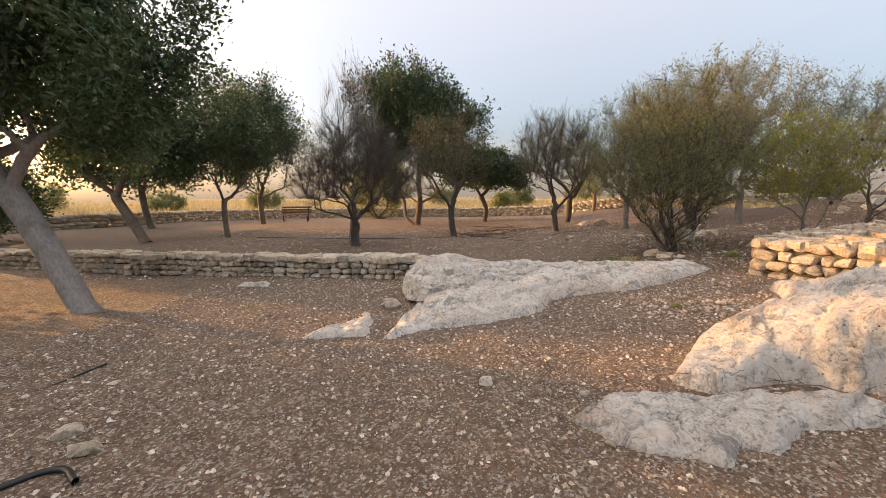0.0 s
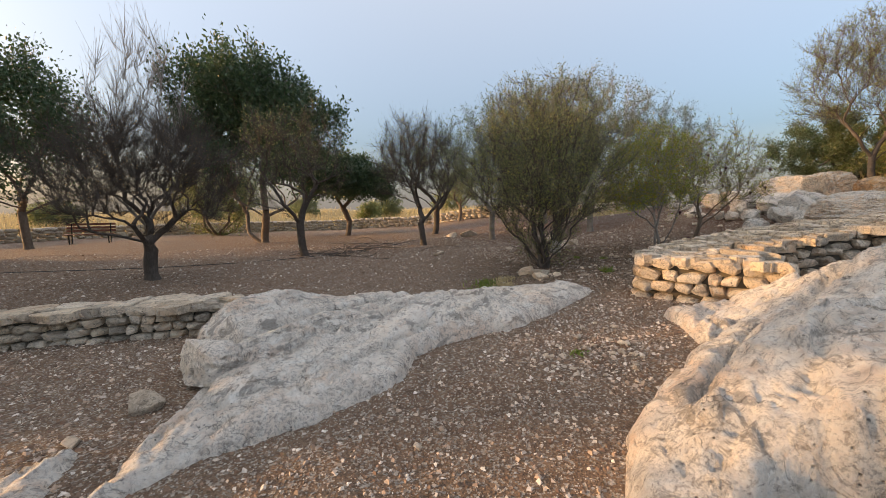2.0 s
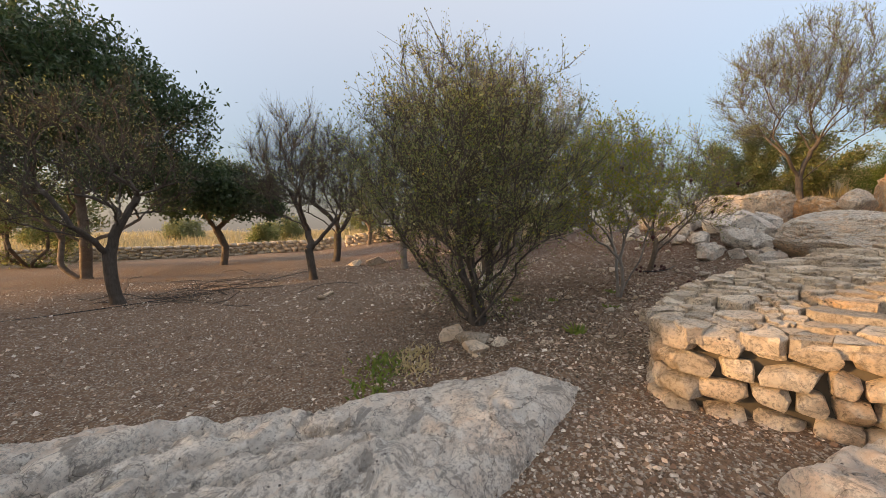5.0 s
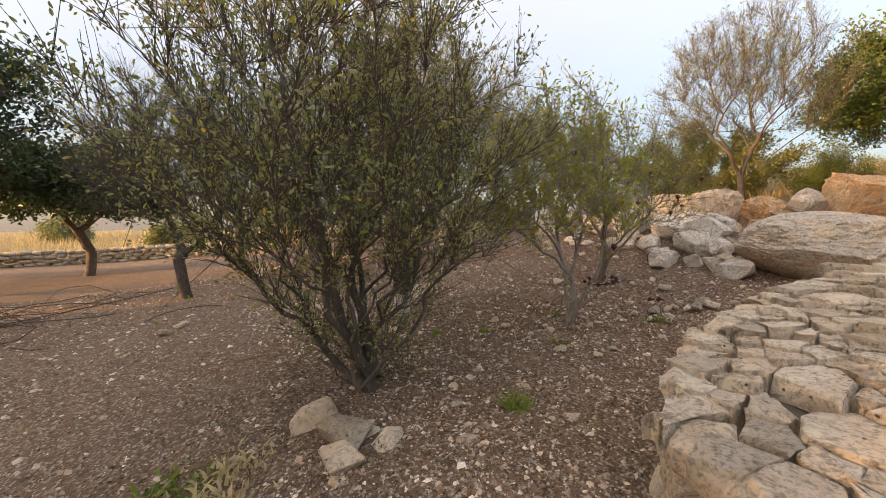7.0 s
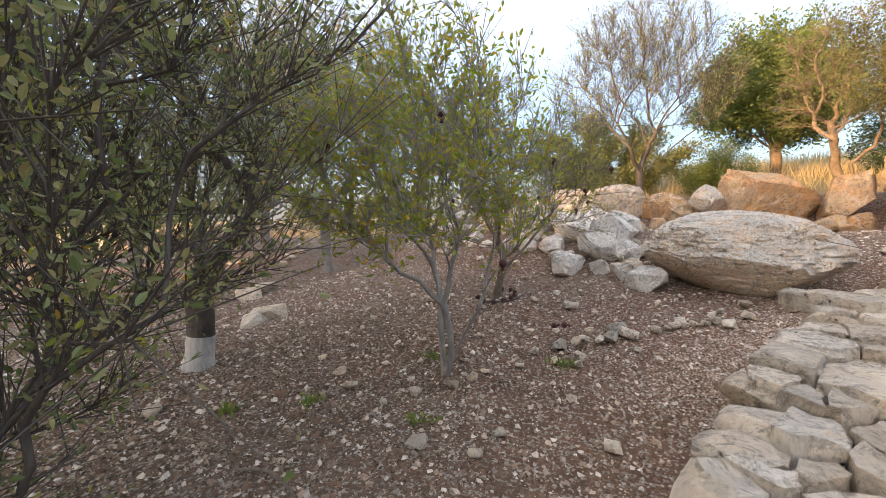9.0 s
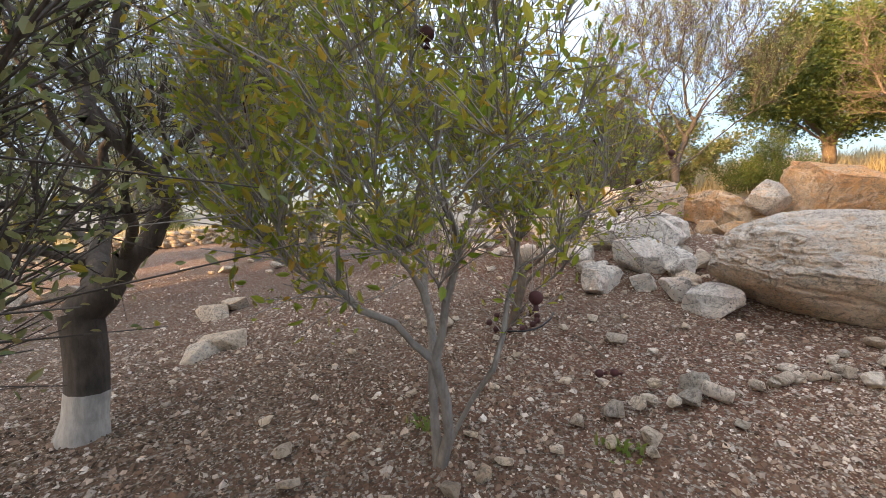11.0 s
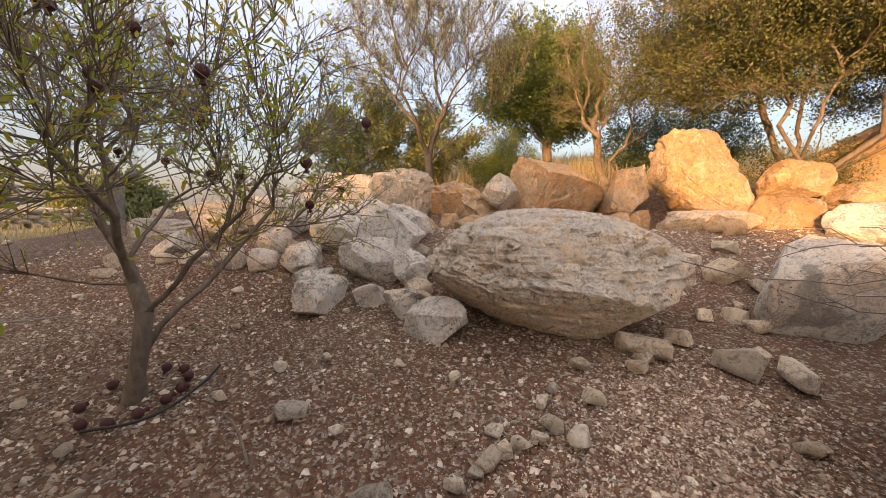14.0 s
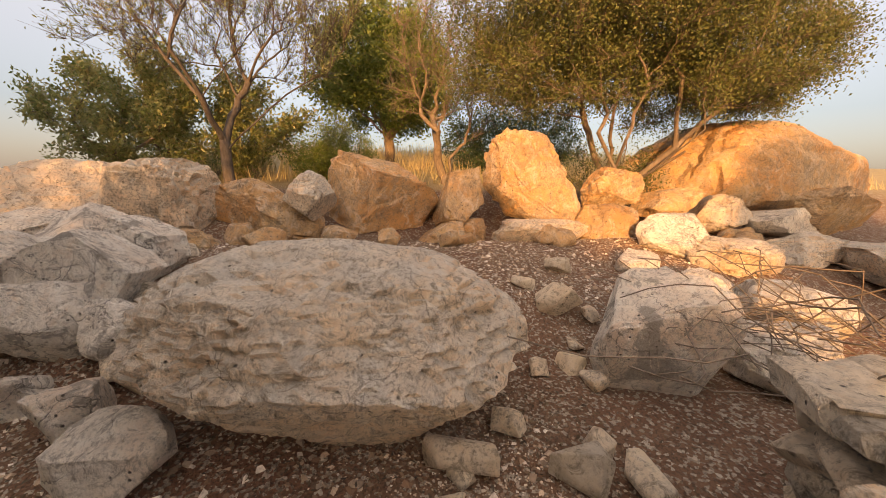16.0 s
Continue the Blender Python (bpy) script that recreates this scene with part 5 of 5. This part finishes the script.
def bench(x, y, turn):
    """A slatted park bench with a sloping back."""
    b = thing("park_bench", x, y, hz(x, y), "old slatted bench with reddish boards and steel legs", "bench")
    b.matrix_basis = pose(x, y, hz(x, y), 0, 0, turn)

    def board(name, at, size, material, tip=0.0):
        bm = bmesh.new()
        bmesh.ops.create_cube(bm, size=1.0, matrix=Matrix.Diagonal((*size, 1)))
        bmesh.ops.bevel(bm, geom=bm.edges[:], offset=0.006, segments=1, affect="EDGES")
        me = bpy.data.meshes.new(name)
        bm.to_mesh(me)
        bm.free()
        me.materials.append(material)
        return part(name, me, b, pose(*at, tip))

    for k in range(4):
        board("seat_slat", (0, -0.2 + 0.13 * k, 0.46), (1.9, 0.1, 0.035), BENCH_WOOD)
    for k in range(3):
        board("back_slat", (0, 0.3 + 0.04 * k, 0.62 + 0.16 * k), (1.9, 0.035, 0.1), BENCH_WOOD, -12)
    for s in (-0.75, 0.75):
        board("leg", (s, -0.18, 0.22), (0.05, 0.05, 0.46), BENCH_METAL, 8)
        board("leg", (s, 0.26, 0.5), (0.05, 0.05, 1.0), BENCH_METAL, -12)
        board("brace", (s, 0.03, 0.42), (0.05, 0.5, 0.05), BENCH_METAL)


bench(-9.6, 25.6, 8)


def tuft(name, x, y, seed, n, height, spread, material, label, category="weed", kind="stuff", width=0.012, bend=0.5, group=""):
    """A tuft of narrow blades."""
    r = np.random.RandomState(seed)
    root = np.c_[r.normal(size=(n, 2)) * spread * 0.4, np.zeros(n)]
    out = np.c_[r.normal(size=(n, 2)) * bend, np.ones(n)]
    out /= np.linalg.norm(out, axis=1)[:, None]
    h = height * r.uniform(0.5, 1.2, (n, 1))
    side = np.cross(out, r.normal(size=(n, 3)))
    side /= np.linalg.norm(side, axis=1)[:, None]
    mid = root + out * h * 0.55
    tip = root + out * h + np.c_[out[:, :2] * h * 0.35, -h * 0.12]
    v = np.stack([root - side * width, root + side * width, mid + side * width * 0.8, tip, mid - side * width * 0.8], 1).reshape(-1, 3)
    f4 = (np.array([[0, 1, 2, 4]])[None] + (np.arange(n) * 5)[:, None, None]).reshape(-1, 4)
    f3 = (np.array([[4, 2, 3]])[None] + (np.arange(n) * 5)[:, None, None]).reshape(-1, 3)
    ob = new(name, mesh_of(name, v, [f4, f3], material, False))
    ob.location = (x, y, hz(x, y) - 0.01)
    return tagged(ob, label, category, group, kind)


tuft("weed", 5.75, 7.45, 1, 40, 0.16, 0.1, WEED, "small bright green weed in dark earth", width=0.014)
for k, (x, y) in enumerate([(7.05, 9.0), (6.6, 9.4), (8.6, 7.6), (7.3, 8.1), (3.2, 5.0), (4.6, 7.2), (8.2, 8.7)]):
    tuft("weed", x, y, 10 + k, 26, 0.07, 0.12, WEED, "low yellow-green weed on the earth", group="low weeds")
for k, (x, y) in enumerate([(3.7, 8.1), (4.0, 7.9), (3.5, 7.85), (4.2, 8.25), (3.85, 8.35)]):
    tuft("grass_tuft", x, y, 30 + k, 120, 0.09, 0.35, STRAW if k % 2 else WEED, "thin yellowing grass at the rock edge", "grass", group="yellow grass by the rock")


def field_grass(label, n, seed, sampler, height, width):
    r = np.random.RandomState(seed)
    x, y = sampler(r, n)
    z = ground_height(x, y) + 0.03 * lumps(x * 0.35, y * 0.35, 3.0)
    root = np.stack([x, y, z - 0.03], 1)
    out = np.c_[r.normal(size=(n, 2)) * 0.3, np.ones(n)]
    h = height * r.uniform(0.4, 1.3, (n, 1))
    side = np.c_[r.normal(size=(n, 2)), np.zeros(n)]
    side /= np.linalg.norm(side, axis=1)[:, None]
    v = np.stack([root - side * width, root + side * width, root + out * h], 1).reshape(-1, 3)
    f = np.arange(3 * n).reshape(-1, 3)
    return tagged(new("field_grass", mesh_of("field_grass", v, f, STRAW, False)), label, "grass", kind="stuff")


field_grass("tall dry grass in the field beyond the wall", 16000, 51, box(-40, 30, 33.5, 60), 0.75, 0.035)
field_grass("tall dry grass west of the field wall", 8000, 52, box(-45, -20.5, 12, 34), 0.75, 0.03)
field_grass("dry straw grass along the ridge", 14000, 53, box(17.5, 30, -8, 13), 0.4, 0.014)
field_grass("short dry grass on the far slope", 6000, 54, box(15, 30, 13, 30), 0.35, 0.02)


def tangle(name, x, y, z, seed, n, spread, height, material, label, thick=0.004):
    """Dry stems thrown over one another."""
    r = np.random.RandomState(seed)
    A, B = [], []
    for k in range(n):
        p = np.r_[r.normal(size=2) * spread * 0.5, r.uniform(0, height * 0.5)]
        d = np.r_[r.normal(size=2), r.normal() * 0.35]
        d /= np.linalg.norm(d)
        for i in range(6):
            d = d + r.normal(size=3) * 0.28
            d[2] -= 0.12 * (p[2] - height * 0.3) / max(0.05, height)
            d /= np.linalg.norm(d)
            q = p + d * spread * 0.22
            q[2] = min(max(q[2], 0.01), height)
            A.append(p)
            B.append(q)
            p = q
    A, B = np.array(A), np.array(B)
    v, f = tubes(A, B, np.full(len(A), thick), np.full(len(A), thick * 0.85), 4)
    ob = new(name, mesh_of(name, v, f, material))
    ob.location = (x, y, z)
    return tagged(ob, label, "brambles", kind="stuff")


tangle("dry_brambles", 10.9, 3.95, 1.3, 5, 90, 0.75, 0.45, BARK, "tangle of dry reddish bramble stems over rocks")
tangle("dry_brambles", 2.95, 2.82, hz(2.95, 2.82), 6, 30, 0.5, 0.12, BARK, "dry stalks caught under the rock ledge", 0.003)
tangle("dry_brambles", 2.0, 15.6, hz(2.0, 15.6), 7, 40, 1.6, 0.3, BARK_DARK, "heap of cut branches on the orchard ground", 0.008)
for k, (x, y, turn) in enumerate([(-6, 13.2, 10), (-3.5, 13.6, 40), (9.6, 8.0, 70), (6.3, 8.6, 30), (11.9, 7.0, 50), (4.5, 10.2, 100), (9.2, 9.6, 20)]):
    a, b = Vector((x, y, hz(x, y) + 0.02)), Vector((x + 0.5 * math.cos(turn), y + 0.5 * math.sin(turn), 0))
    b.z = hz(b.x, b.y) + 0.03
    tube_line("dry_stick", [a, (a + b) / 2 + Vector((0.05, 0.03, 0.02)), b], 0.008, BARK, "dry broken stick lying on the ground", "stick")
